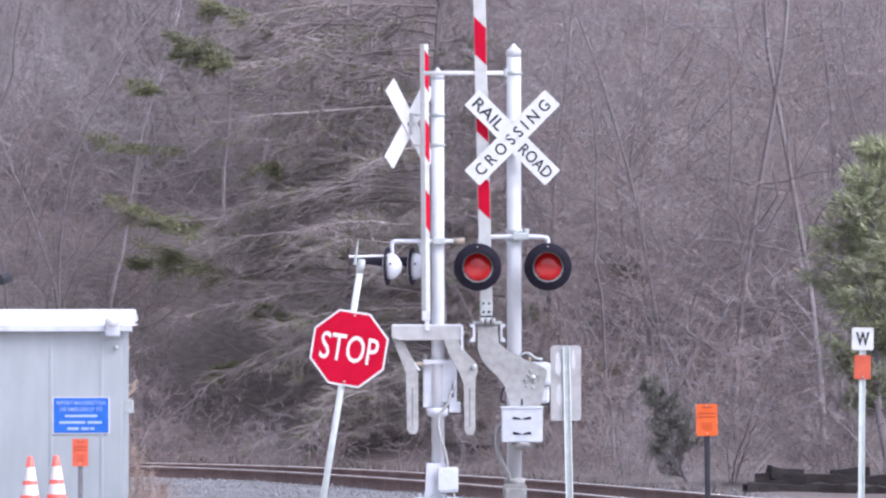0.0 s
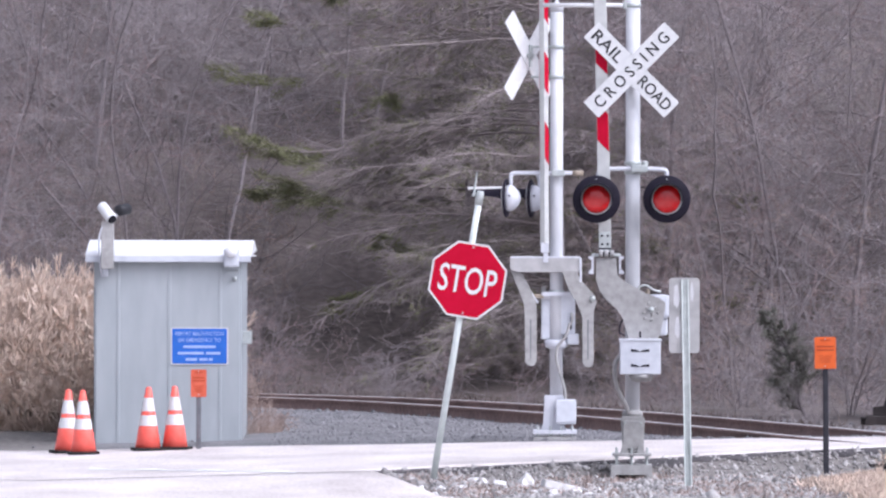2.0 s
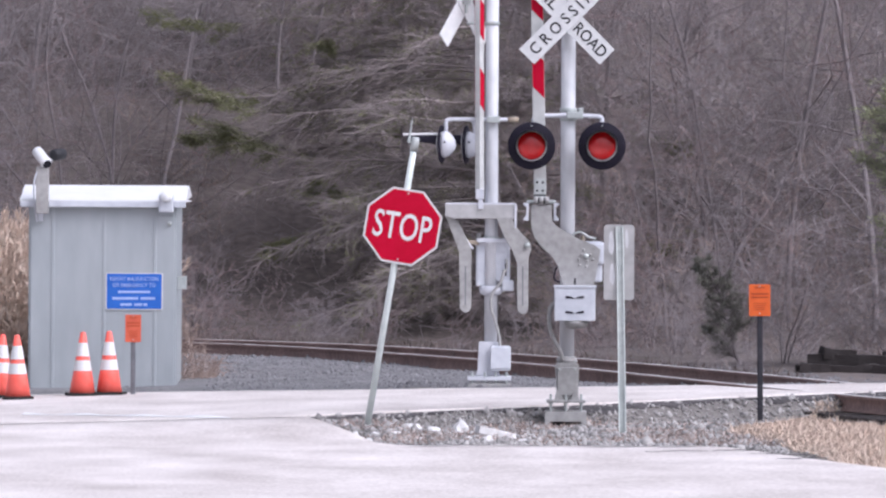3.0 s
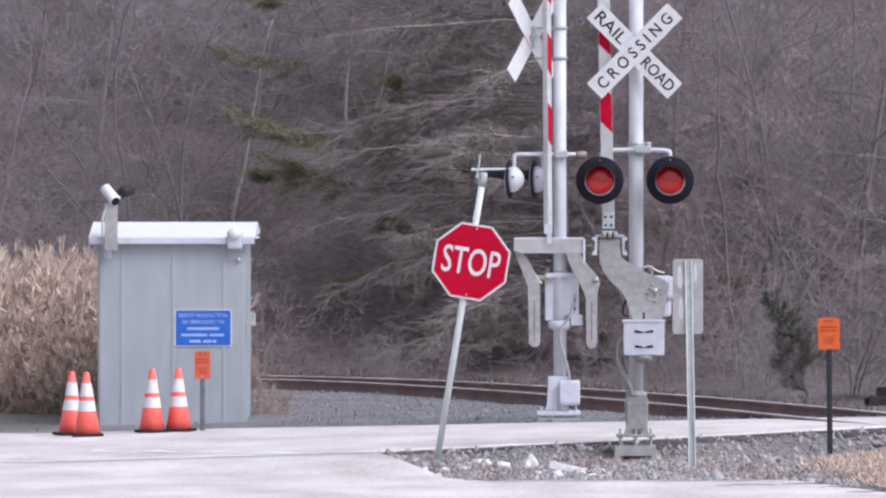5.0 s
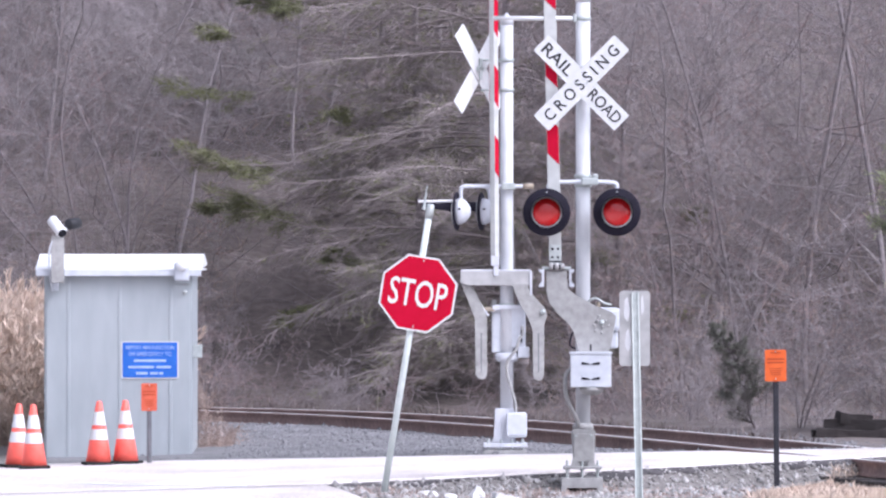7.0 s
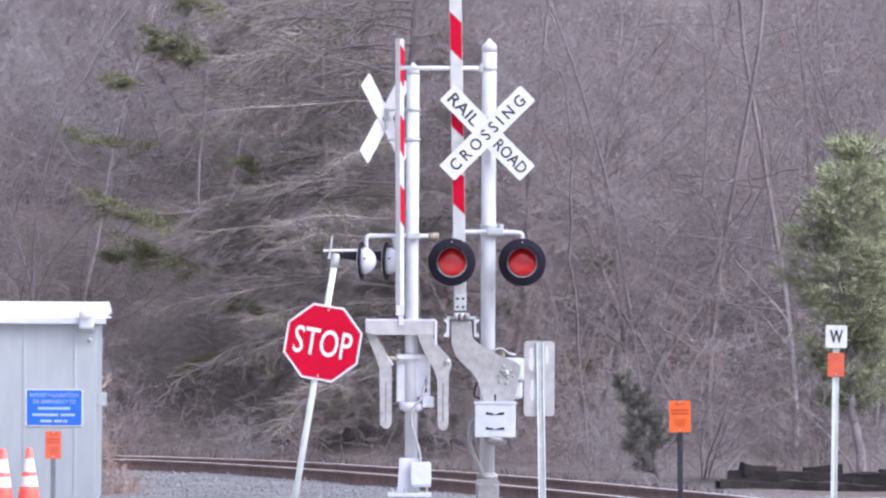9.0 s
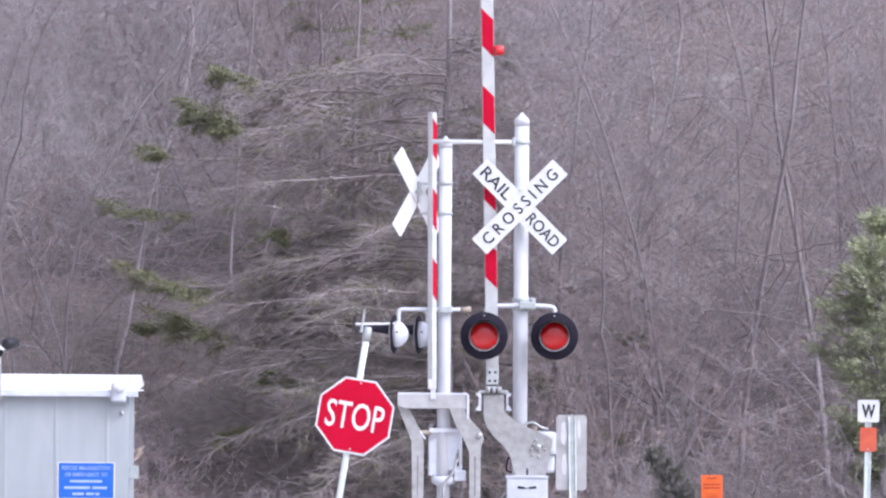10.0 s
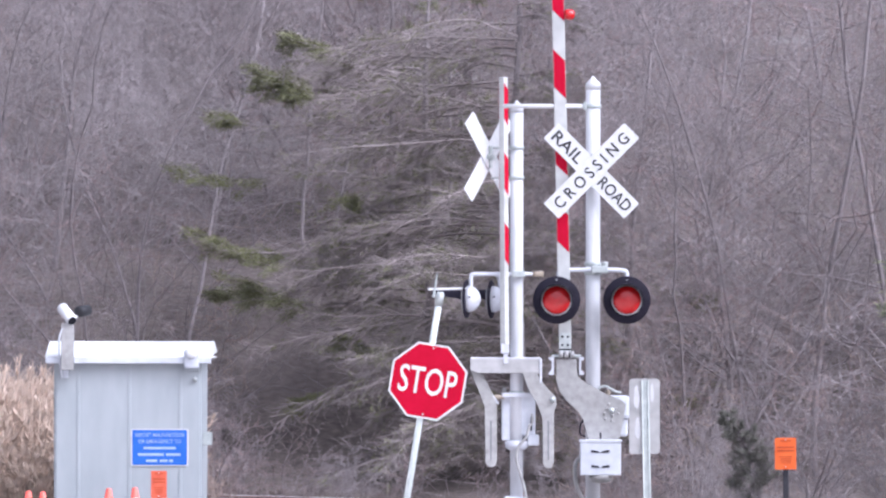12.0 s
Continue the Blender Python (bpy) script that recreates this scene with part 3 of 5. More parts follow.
def lamp(parent, m, hood=0.20, girth=0.172):
    """A flashing lamp: round background, hood, red lens and rounded housing; faces -y."""
    disc = part("backing_disc", lathe([(-0.012, 0.245), (-0.004, 0.255), (0.006, 0.255), (0.014, 0.245)], (0, 1, 0), 48), BLACK, parent, "black round lamp background", m, True)
    part("lens", lathe([(0, 0.150), (0.014, 0.148), (0.03, 0.125), (0.04, 0.08), (0.044, 0.0)], (0, -1, 0), 40, None, (0, -0.02, 0)), LENS, disc, "unlit red lens", None, True)
    part("lens_rim", lathe([(0, 0.151), (0.0, 0.166), (0.03, 0.166), (0.03, 0.151)], (0, -1, 0), 40, None, (0, -0.013, 0), False), BACKALU, disc, "pale lens rim", None, True)
    bm = bmesh.new()
    n, rows = 28, []
    for k in range(n + 1):
        a = radians(-32 + 244 * k / n)
        reach = 0.04 + hood * min(1, 2.2 * max(0, math.sin(a)))
        x, z = math.cos(a), math.sin(a)
        rows.append([bm.verts.new((x * r, y, z * r)) for r, y in ((girth + 0.006, -0.012), (girth, -0.012 - reach), (girth - 0.005, -0.012 - reach), (girth, -0.012))])
    for p, q in zip(rows, rows[1:]):
        for k in range(4):
            bm.faces.new((p[k], q[k], q[(k + 1) % 4], p[(k + 1) % 4]))
    part("hood", bm, BLACK, disc, "black lamp hood")
    part("housing", lathe([(0.014, 0.175), (0.06, 0.172), (0.11, 0.15), (0.16, 0.10), (0.185, 0.05), (0.19, 0.0)], (0, 1, 0), 32), PAINTED, disc, "rounded silver lamp housing", None, True)
    for a in (90, 180, 270, 360):
        part("screw", lathe([(0, 0.008), (0.008, 0.008)], (0, -1, 0), 8, None, (0.215 * math.cos(radians(a)), -0.012, 0.215 * math.sin(radians(a)))), GALV if a == 90 else BLACK, disc)
    part("latch", lathe([(0, 0.016), (0.02, 0.012)], (1, 0, 0), 8, None, (0.16, 0.07, 0.03)), BLACK, disc)


def gate_arm(parent, m, length, w, d, first, count, step=0.826, h=0.40):
    """A striped gate arm standing on end; wide in x, faces -y."""
    arm = part("gate_arm", box(-w / 2, w / 2, -d / 2, d / 2, 0, length, 0.006), ARMWHITE, parent, "white gate arm with slanting red stripes, raised", m)
    for face in (-1, 1):
        for k in range(count):
            z = first + k * step
            if z + h + w > length:
                continue
            o = [(-w / 2 + 0.004, z + w * 0.95), (w / 2 - 0.004, z), (w / 2 - 0.004, z + h), (-w / 2 + 0.004, z + h + w * 0.95)]
            y = face * (d / 2 + 0.0025)
            part("red_stripe", plate(o, y - 0.0015, y + 0.0015), RED, arm, "red reflective stripe")
    return arm


def pole_and_cap(root, z0, z1):
    part("pole", lathe([(z0, 0.078), (z1 - 0.14, 0.078)], n=28), POLE, root, "silver-painted tubular mast", None, True)
    part("pole_cap", lathe([(z1 - 0.15, 0.081), (z1 - 0.085, 0.082), (z1 - 0.075, 0.078), (z1 - 0.03, 0.03), (z1, 0.006)], n=20), POLE, root, "pointed pole cap", None, True)


def clamp(root, z, r=0.092):
    part("clamp", lathe([(z - 0.022, r - 0.006), (z - 0.016, r), (z + 0.016, r), (z + 0.022, r - 0.006)], n=24), GALV, root, "", None, True)


def bolt_up(root, x, y, z0, z1, r=0.016):
    bm = rod((x, y, z0), (x, y, z1), r * 0.7, 8)
    lathe([(z0 + (z1 - z0) * 0.45, r * 1.5), (z0 + (z1 - z0) * 0.7, r * 1.5)], n=6, bm=bm, origin=(x, y, 0))
    part("anchor_bolt", bm, GALV, root)


near = thing("crossing_signal", pose(1.261, 80, 0), "silver crossing signal with red lamps, crossed sign and raised gate", "crossing signal", "crossing signals")
# foundation and base
part("foundation", box(-0.235, 0.21, -0.23, 0.23, 0.06, 0.17, 0.006), CASTING, near, "grey steel foundation frame")
for x in (-0.21, 0.185):
    part("foundation_leg", box(x - 0.03, x + 0.03, -0.23, 0.23, -0.12, 0.065, 0.004), CASTING, near)
part("base_plate", box(-0.215, 0.20, -0.2, 0.2, 0.262, 0.29, 0.005), CASTING, near, "bolted base flange")
for x in (-0.17, -0.01, 0.155):
    for y in (-0.16, 0.16):
        bolt_up(near, x, y, 0.165, 0.345)
o = [(-0.10, 0.29), (0.115, 0.29), (0.13, 0.66), (0.105, 0.69), (-0.095, 0.69), (-0.125, 0.66)]
part("base_casting", plate([(x * 1.02, z) for x, z in o], -0.13, 0.13, 0.015), CASTING, near, "weathered grey cast base box")
part("base_cover", box(-0.10, 0.11, -0.145, -0.13, 0.34, 0.64, 0.006), CASTING, near)
for x in (-0.08, 0.09):
    for z in (0.36, 0.62):
        part("bolt", lathe([(0, 0.012), (0.012, 0.010)], (0, -1, 0), 8, None, (x, -0.145, z)), GALV, near)
part("base_collar", lathe([(0.69, 0.115), (0.72, 0.115), (0.755, 0.09)], n=24), CASTING, near, "", None, True)
for x in (-0.09, 0.09):
    part("base_rib", plate([(x - 0.045, 0.29), (x + 0.045, 0.29), (x + 0.02, 0.38), (x - 0.02, 0.38)], -0.16, -0.13), CASTING, near)
pole_and_cap(near, 0.29, 5.415)
# crossed sign
crossbuck(near, pose(-0.02, -0.20, 4.395, 0, 0, 0), True)
for z in (4.30, 4.49):
    clamp(near, z)
part("bracket", box(-0.03, 0.03, -0.17, -0.07, 4.27, 4.52, 0.004), GALV, near)
# upper side bar
bm = rod((-0.97, -0.1, 5.09), (-0.075, -0.1, 5.09), 0.024, 12)
part("side_bar", bm, WHITE, near, "slim pale horizontal bar", None, True)
clamp(near, 5.09, 0.088)
part("bracket", box(-0.10, -0.07, -0.13, 0.05, 5.05, 5.14, 0.004), GALV, near)
part("bolt", lathe([(0, 0.03), (0.03, 0.02)], (-1, 0, 0), 10, None, (-0.095, -0.1, 5.09)), GALV, near)
# lamp crossarm and lamps
part("crossarm", tube([(-0.37, -0.11, 3.25), (-0.365, -0.11, 3.31), (-0.33, -0.11, 3.335), (-0.2, -0.11, 3.335), (0, -0.11, 3.338), (0.22, -0.11, 3.335), (0.33, -0.11, 3.325), (0.36, -0.11, 3.30), (0.358, -0.11, 3.24)], 0.024), PAINTED, near, "bent pipe crossarm", None, True)
part("crossarm_hub", box(-0.02, 0.16, -0.15, -0.05, 3.30, 3.38, 0.015), GALV, near)
part("crossarm_fitting", lathe([(0, 0.03), (0.05, 0.034), (0.06, 0.02)], (0, 0, 1), 10, None, (0.13, -0.11, 3.36)), GALV, near)
clamp(near, 3.30)
clamp(near, 3.40)
lamp(near, pose(-0.394, -0.30, 3.01))
lamp(near, pose(0.358, -0.30, 3.012))
for x in (-0.394, 0.358):
    part("lamp_hanger", tube([(x, -0.11, 3.26), (x, -0.13, 3.18), (x, -0.16, 3.10)], 0.022, 8, 3), PAINTED, near)
# gate mechanism
k = [(-0.395, 2.38), (-0.175, 2.38), (-0.170, 2.19), (-0.10, 2.14), (0.11, 2.02), (0.30, 1.945), (0.35, 1.90), (0.345, 1.85), (0.29, 1.55), (0.25, 1.50), (-0.04, 1.50), (-0.075, 1.62), (-0.10, 1.74), (-0.16, 1.83), (-0.285, 1.93), (-0.36, 2.03), (-0.395, 2.14)]
part("gate_bracket", plate(k, -0.145, -0.095, 0.008), CASTING, near, "curved grey gate arm bracket")
for x, z in ((0.12, 1.80), (0.15, 1.85), (0.21, 1.78), (0.24, 1.85), (0.17, 1.90), (0.20, 1.72), (0.27, 1.80), (0.13, 1.74)):
    part("bolt", lathe([(0, 0.016), (0.014, 0.014), (0.018, 0.006)], (0, -1, 0), 8, None, (x, -0.145, z)), CASTING, near)
part("pivot", lathe([(0, 0.03), (0.03, 0.026)], (0, -1, 0), 14, None, (0.20, -0.145, 1.83)), GALV, near, "", None, True)
part("mechanism", box(-0.04, 0.375, -0.09, 0.24, 1.55, 1.99, 0.03), BOXGREY, near, "pale grey gate motor housing")
part("mechanism_lid", box(0.17, 0.40, -0.135, 0.2, 1.74, 1.985, 0.04), BOXGREY, near)
part("cable", tube([(0.1, -0.1, 1.98), (0.06, -0.12, 2.06), (0.14, -0.12, 2.09), (0.22, -0.12, 2.04), (0.3, -0.1, 2.02)], 0.012, 6, 4), GALV, near, "", None, True)
part("fitting", lathe([(0, 0.025), (0.06, 0.02)], (0, 0, 1), 10, None, (0.16, -0.06, 1.99)), COPPER, near)
# arm clevis
for x in (-0.42, -0.15):
    s = -1 if x < -0.3 else 1
    c = [(x, 2.40), (x + s * 0.055, 2.40), (x + s * 0.055, 2.375), (x + s * 0.02, 2.36), (x + s * 0.02, 2.27), (x + s * 0.055, 2.235), (x + s * 0.055, 2.21), (x, 2.21)]
    part("clevis_cheek", plate(c, -0.16, -0.08, 0.003), PAINTED, near, "notched clamp cheek")
part("clevis_pin", rod((-0.44, -0.12, 2.41), (-0.13, -0.12, 2.41), 0.02, 10), GALV, near)
part("clevis_block", box(-0.365, -0.205, -0.165, -0.075, 2.395, 2.45, 0.006), BLACK, near, "dark hinge block")
part("arm_socket", box(-0.365, -0.235, -0.155, -0.085, 2.44, 2.66, 0.008), GALV, near, "bolted arm socket")
for x, z in ((-0.33, 2.53), (-0.27, 2.53), (-0.33, 2.62), (-0.27, 2.62)):
    part("bolt", lathe([(0, 0.014), (0.012, 0.012)], (0, -1, 0), 8, None, (x, -0.155, z)), BLACK, near)
# No gap is cut: a black bar paints its shade.
part("socket_gap_shade", box(-0.362, -0.238, -0.159, -0.152, 2.475, 2.49), BLACK, near, "black bar painted as the shaded gap above the hinge")
for x in (-0.345, -0.285, -0.225):
    part("hinge_knuckle", lathe([(0, 0.036), (0.045, 0.036)], (1, 0, 0), 14, None, (x - 0.022, -0.165, 2.43)), BACKALU, near, "", None, True)
arm = gate_arm(near, pose(-0.298, -0.118, 2.55, 0, -1.25, 0), 5.6, 0.133, 0.045, 0.97, 6)
part("arm_lamp", lathe([(0, 0.045), (0.03, 0.058), (0.09, 0.055), (0.11, 0.03)], (1, 0, 0), 16, None, (0.066, -0.01, 3.52)), LENS, arm, "small red arm lamp", None, True)
# equipment box with two vents
jb = part("junction_box", box(-0.14, 0.295, -0.40, -0.15, 1.14, 1.51, 0.012), BOXGREY, near, "pale grey enclosure with two louvres")
# Flat black plates paint the shade inside the louvre slots.
for z in (1.395, 1.235):
    for s in (-1, 1):
        part("louvre", plate([(0.075, z - 0.012), (0.075 + s * 0.03, z + 0.004), (0.075 + s * 0.095, z + 0.016), (0.075 + s * 0.10, z - 0.010), (0.075 + s * 0.03, z - 0.014)], -0.406, -0.398), BLACK, jb, "louvre slot with its inner shade painted black")
part("lid_edge", box(-0.15, 0.305, -0.41, -0.15, 1.495, 1.52, 0.005), BOXGREY, jb)
part("latch", box(0.065, 0.085, -0.415, -0.40, 1.53, 1.60, 0.003), BLACK, jb)
part("bell", lathe([(0, 0.13), (0.03, 0.13), (0.07, 0.10), (0.085, 0.05)], (0, 0, -1), 24, None, (0.09, -0.27, 1.14)), CASTING, near, "round bell dome", None, True)
part("conduit", tube([(-0.13, -0.2, 1.34), (-0.185, -0.2, 1.27), (-0.195, -0.2, 1.15), (-0.175, -0.19, 1.02), (-0.115, -0.17, 0.89), (-0.07, -0.13, 0.80), (-0.05, -0.1, 0.72)], 0.022), CASTING, near, "grey flexible conduit", None, True)
part("cable", tube([(-0.08, -0.1, 1.75), (-0.13, -0.13, 1.68), (-0.14, -0.13, 1.58), (-0.08, -0.12, 1.55)], 0.010, 6, 4), BLACK, near)

far = thing("crossing_signal", pose(0.494, 89.2, 0.20), "silver crossing signal seen from behind with a raised gate", "crossing signal", "crossing signals")
part("base_plate", box(-0.275, 0.245, -0.24, 0.24, 0.055, 0.10, 0.006), PAINTED, far, "bolted base flange")
part("foundation", box(-0.27, 0.24, -0.24, 0.24, -0.14, 0.02, 0.006), CASTING, far, "grey foundation")
for x in (-0.22, -0.07, 0.06, 0.19):
    for y in (-0.19, 0.19):
        bolt_up(far, x, y, -0.01, 0.15, 0.02)
o = [(-0.19, 0.10), (0.12, 0.10), (0.09, 0.17), (0.09, 0.50), (0.075, 0.515), (-0.13, 0.515), (-0.145, 0.50), (-0.145, 0.17)]
part("base_casting", plate(o, -0.13, 0.13, 0.012), PAINTED, far, "silver cast base")
part("base_cover", box(0.005, 0.235, -0.24, -0.10, 0.17, 0.47, 0.02), BOXGREY, far, "small pale junction box")
part("base_cover_lip", box(0.0, 0.24, -0.25, -0.235, 0.20, 0.45, 0.005), BOXGREY, far)
pole_and_cap(far, 0.10, 5.25)
for z in (4.32, 4.68, 3.17, 1.75):
    clamp(far, z)
# sign seen from behind
turn = pose(-0.325, -0.02, 4.57, 0, 0, -125)
crossbuck(far, turn, False, -47.5, 1.26)
part("bracket", rod((-0.31, 0.0, 4.68), (0, 0, 4.68), 0.016, 8), GALV, far)
part("bracket", rod((-0.31, 0.0, 4.32), (0, 0, 4.32), 0.016, 8), GALV, far)
# lamps facing along the road
part("crossarm", tube([(-0.545, -0.1, 2.98), (-0.548, -0.1, 3.12), (-0.52, -0.1, 3.165), (-0.40, -0.1, 3.17), (0, -0.1, 3.17), (0.2, -0.1, 3.17)], 0.024), PAINTED, far, "bent pipe crossarm", None, True)
part("crossarm_end", lathe([(0, 0.032), (0.13, 0.036)], (1, 0, 0), 12, None, (0.19, -0.1, 3.17)), COPPER, far, "dull brassy pipe end", None, True)
part("crossarm_hub", box(-0.06, 0.10, -0.15, -0.04, 3.13, 3.21, 0.012), GALV, far)
lamp(far, pose(-0.60, -0.12, 2.87, 0, 0, -101) @ Matrix.Diagonal((0.9, 0.9, 0.9, 1)), 0.40, 0.125)
lamp(far, pose(-0.305, 0.22, 2.87, 0, 0, -101) @ Matrix.Diagonal((0.9, 0.9, 0.9, 1)), 0.40, 0.125)
part("lamp_hanger", tube([(-0.29, 0.0, 3.17), (-0.22, 0.16, 3.14), (-0.20, 0.20, 2.98)], 0.022, 8, 3), PAINTED, far)
part("visor_rod", rod((-1.06, -0.28, 2.985), (-0.60, -0.24, 2.995), 0.015, 8), WHITE, far, "thin pale rod over the lamp hood")
# gate mechanism and its two long arms
part("mechanism", box(-0.18, 0.0, -0.02, 0.18, 1.18, 1.75, 0.02), BOXGREY, far, "pale grey gate motor housing")
part("mechanism", box(0.03, 0.225, -0.05, 0.18, 1.24, 1.72, 0.02), BOXGREY, far)
part("mechanism_back", box(-0.16, 0.2, 0.08, 0.3, 1.22, 1.70, 0.02), BOXGREY, far)
part("mechanism_foot", box(0.13, 0.27, -0.09, 0.1, 1.12, 1.25, 0.015), BOXGREY, far)
part("collar", lathe([(1.07, 0.10), (1.10, 0.135), (1.165, 0.14), (1.18, 0.11)], n=24), PAINTED, far, "", None, True)
part("bracket", box(-0.17, 0.2, -0.115, -0.03, 1.70, 1.75, 0.004), PAINTED, far)
# Duller metal than the signal's paint puts the yoke's shade into colour.
part("arm_yoke", plate([(-0.555, 2.16), (0.285, 2.16), (0.285, 1.985), (-0.46, 1.985), (-0.555, 2.02)], -0.20, -0.16, 0.006), BACKALU, far, "flat yoke plate, greyed for its shade")
part("arm_yoke", box(-0.55, 0.28, -0.20, 0.10, 2.15, 2.175, 0.004), PAINTED, far)
part("counterweight_arm", plate([(-0.54, 2.16), (-0.44, 2.0), (-0.29, 1.74), (-0.235, 1.59), (-0.235, 0.92), (-0.265, 0.87), (-0.31, 0.86), (-0.36, 0.89), (-0.375, 0.93), (-0.375, 1.59), (-0.44, 1.74), (-0.545, 2.0)], -0.12, -0.07, 0.008), CASTING, far, "long grey counterweight arm")
part("counterweight_arm", plate([(0.06, 2.0), (0.245, 2.0), (0.27, 1.91), (0.46, 1.71), (0.48, 1.62), (0.44, 1.52), (0.445, 0.92), (0.42, 0.86), (0.375, 0.845), (0.33, 0.87), (0.31, 0.92), (0.315, 1.46), (0.245, 1.62), (0.14, 1.79)], -0.215, -0.165, 0.008), CASTING, far, "long grey counterweight arm")
# Slots are dark bars laid on the arms, coloured for their inner shade.
part("slot", box(0.370, 0.385, -0.219, -0.214, 0.95, 1.42), POSTGREY, far)
part("slot", box(-0.314, -0.299, -0.124, -0.119, 0.95, 1.42), POSTGREY, far)
part("bracket", box(0.275, 0.30, -0.22, -0.02, 1.87, 2.16, 0.004), PAINTED, far)
part("pivot", lathe([(0, 0.035), (0.05, 0.03)], (0, -1, 0), 12, None, (0.43, -0.215, 1.67)), GALV, far, "", None, True)
part("pivot_shaft", rod((-0.42, -0.08, 1.70), (-0.15, -0.08, 1.70), 0.028, 12), COPPER, far, "brassy pivot shaft", None, True)
part("stay", rod((-0.50, -0.10, 2.02), (-0.22, -0.10, 1.62), 0.014, 8), PAINTED, far)
part("cable", tube([(0.162, -0.14, 1.38), (0.11, -0.15, 1.22), (0.02, -0.15, 1.10), (0.0, -0.15, 0.95), (0.05, -0.15, 0.77), (0.10, -0.16, 0.58), (0.11, -0.17, 0.46)], 0.017), CASTING, far, "grey flexible conduit", None, True)
part("cable", tube([(0.17, -0.12, 1.36), (0.19, -0.14, 1.42), (0.18, -0.13, 1.50)], 0.014, 8, 4), CASTING, far)
# Black bar paints in the dark inside the vent.
part("vent_slot", box(0.165, 0.185, -0.056, -0.049, 1.30, 1.46), BLACK, far)
part("mechanism_lip", box(-0.19, 0.01, -0.03, 0.0, 1.66, 1.70, 0.004), PAINTED, far)
for x in (-0.15, 0.16):
    part("lifting_eye", lathe([(0, 0.03), (0.05, 0.03), (0.07, 0.015)], (0, 0, 1), 10, None, (x, 0.05, 1.745)), CASTING, far)
part("arm_web", plate([(-0.52, 2.0), (-0.40, 1.97), (-0.25, 1.66), (-0.33, 1.62)], -0.06, -0.03, 0.004), CASTING, far, "inner web of the left arm")
part("arm_socket", box(-0.16, -0.10, -0.22, -0.16, 2.10, 2.33, 0.006), PAINTED, far)
part("clevis_block", box(-0.19, -0.09, -0.23, -0.14, 2.22, 2.34, 0.008), PAINTED, far, "bolted arm hinge")
gate_arm(far, pose(-0.142, -0.18, 2.32, 0, -0.6, 54), 3.2, 0.088, 0.07, 0.95, 3, 0.835, 0.43)


# ---------------------------------------------------------------- signs, shed, cones
stop = thing("stop_sign", pose(-0.848, 77, 0.07, 0, 9.25, 0), "red octagonal STOP sign on a leaning galvanised post", "stop sign")
part("post", lathe([(-0.3, 0.034), (2.99, 0.034), (3.0, 0.026)], n=20), POSTGREEN, stop, "round galvanised post", None, True)
part("post_spike", lathe([(2.98, 0.02), (3.08, 0.012), (3.24, 0.006)], n=10), GALV, stop, "thin spike on the post top", pose(0, 0, 0) @ pose(0, 0, 0, 0, -1.2, 0))
part("post_collar", lathe([(2.9, 0.04), (3.03, 0.042), (3.05, 0.03)], n=16), GALV, stop, "", None, True)


def octagon(w):
    r = w / 2 / math.cos(radians(22.5))
    return [(r * math.cos(radians(22.5 + 45 * k)), r * math.sin(radians(22.5 + 45 * k))) for k in range(8)]


face = part("sign_border", plate(octagon(0.778), -0.004, 0.004), WHITE, stop, "white rim of the octagon", pose(0.018, -0.055, 2.118, 0, 0, 0))
part("sign_face", plate(octagon(0.737), -0.0065, -0.0035), RED, face, "red octagonal sign face")
lettering("STOP", 0.285, 0.60, WHITE, face, pose(0, -0.009, 0.0), bold=0.008)
for z in (0.345, -0.345):
    part("bolt", lathe([(0, 0.011), (0.01, 0.009)], (0, -1, 0), 8, None, (0.005, -0.006, z)), GALV, face)

blank = thing("road_sign", pose(1.79, 76.8, -0.02, 0, -1.1, 0), "plain grey back of a road sign on a channel post", "road sign")
part("post", plate([(-0.036, -0.2), (0.036, -0.2), (0.036, 2.19), (-0.036, 2.19)], -0.006, 0.006), GALV, blank, "pale green channel post")
for s in (-1, 1):
    part("post_flange", box(s * 0.032 - 0.006, s * 0.032 + 0.006, -0.022, 0.0, -0.2, 2.19), POSTGREEN, blank)
part("sign_back", plate(rounded(0.315, 0.775, 0.035), 0.008, 0.012), BACKALU, blank, "dull aluminium sign back", pose(-0.012, 0, 1.82, 0, 1.1, 0))
for x, z, w, h in ((-0.09, 2.02, 0.06, 0.24), (-0.085, 1.70, 0.055, 0.22), (0.07, 2.06, 0.035, 0.2)):
    o = [(x + w / 2 * math.cos(a) * (1 + 0.18 * math.sin(3 * a + x * 40)), z + h / 2 * math.sin(a) * (1 + 0.1 * math.cos(5 * a))) for a in np.linspace(0, 6.1, 16)]
    part("pale_patch", plate(o, 0.0045, 0.0075), BLOTCH, blank, "pale blotch on the sign back")
for z in (1.6, 2.08):
    part("bolt", lathe([(0, 0.012), (0.01, 0.01)], (0, -1, 0), 8, None, (0, -0.006, z)), GALV, blank)


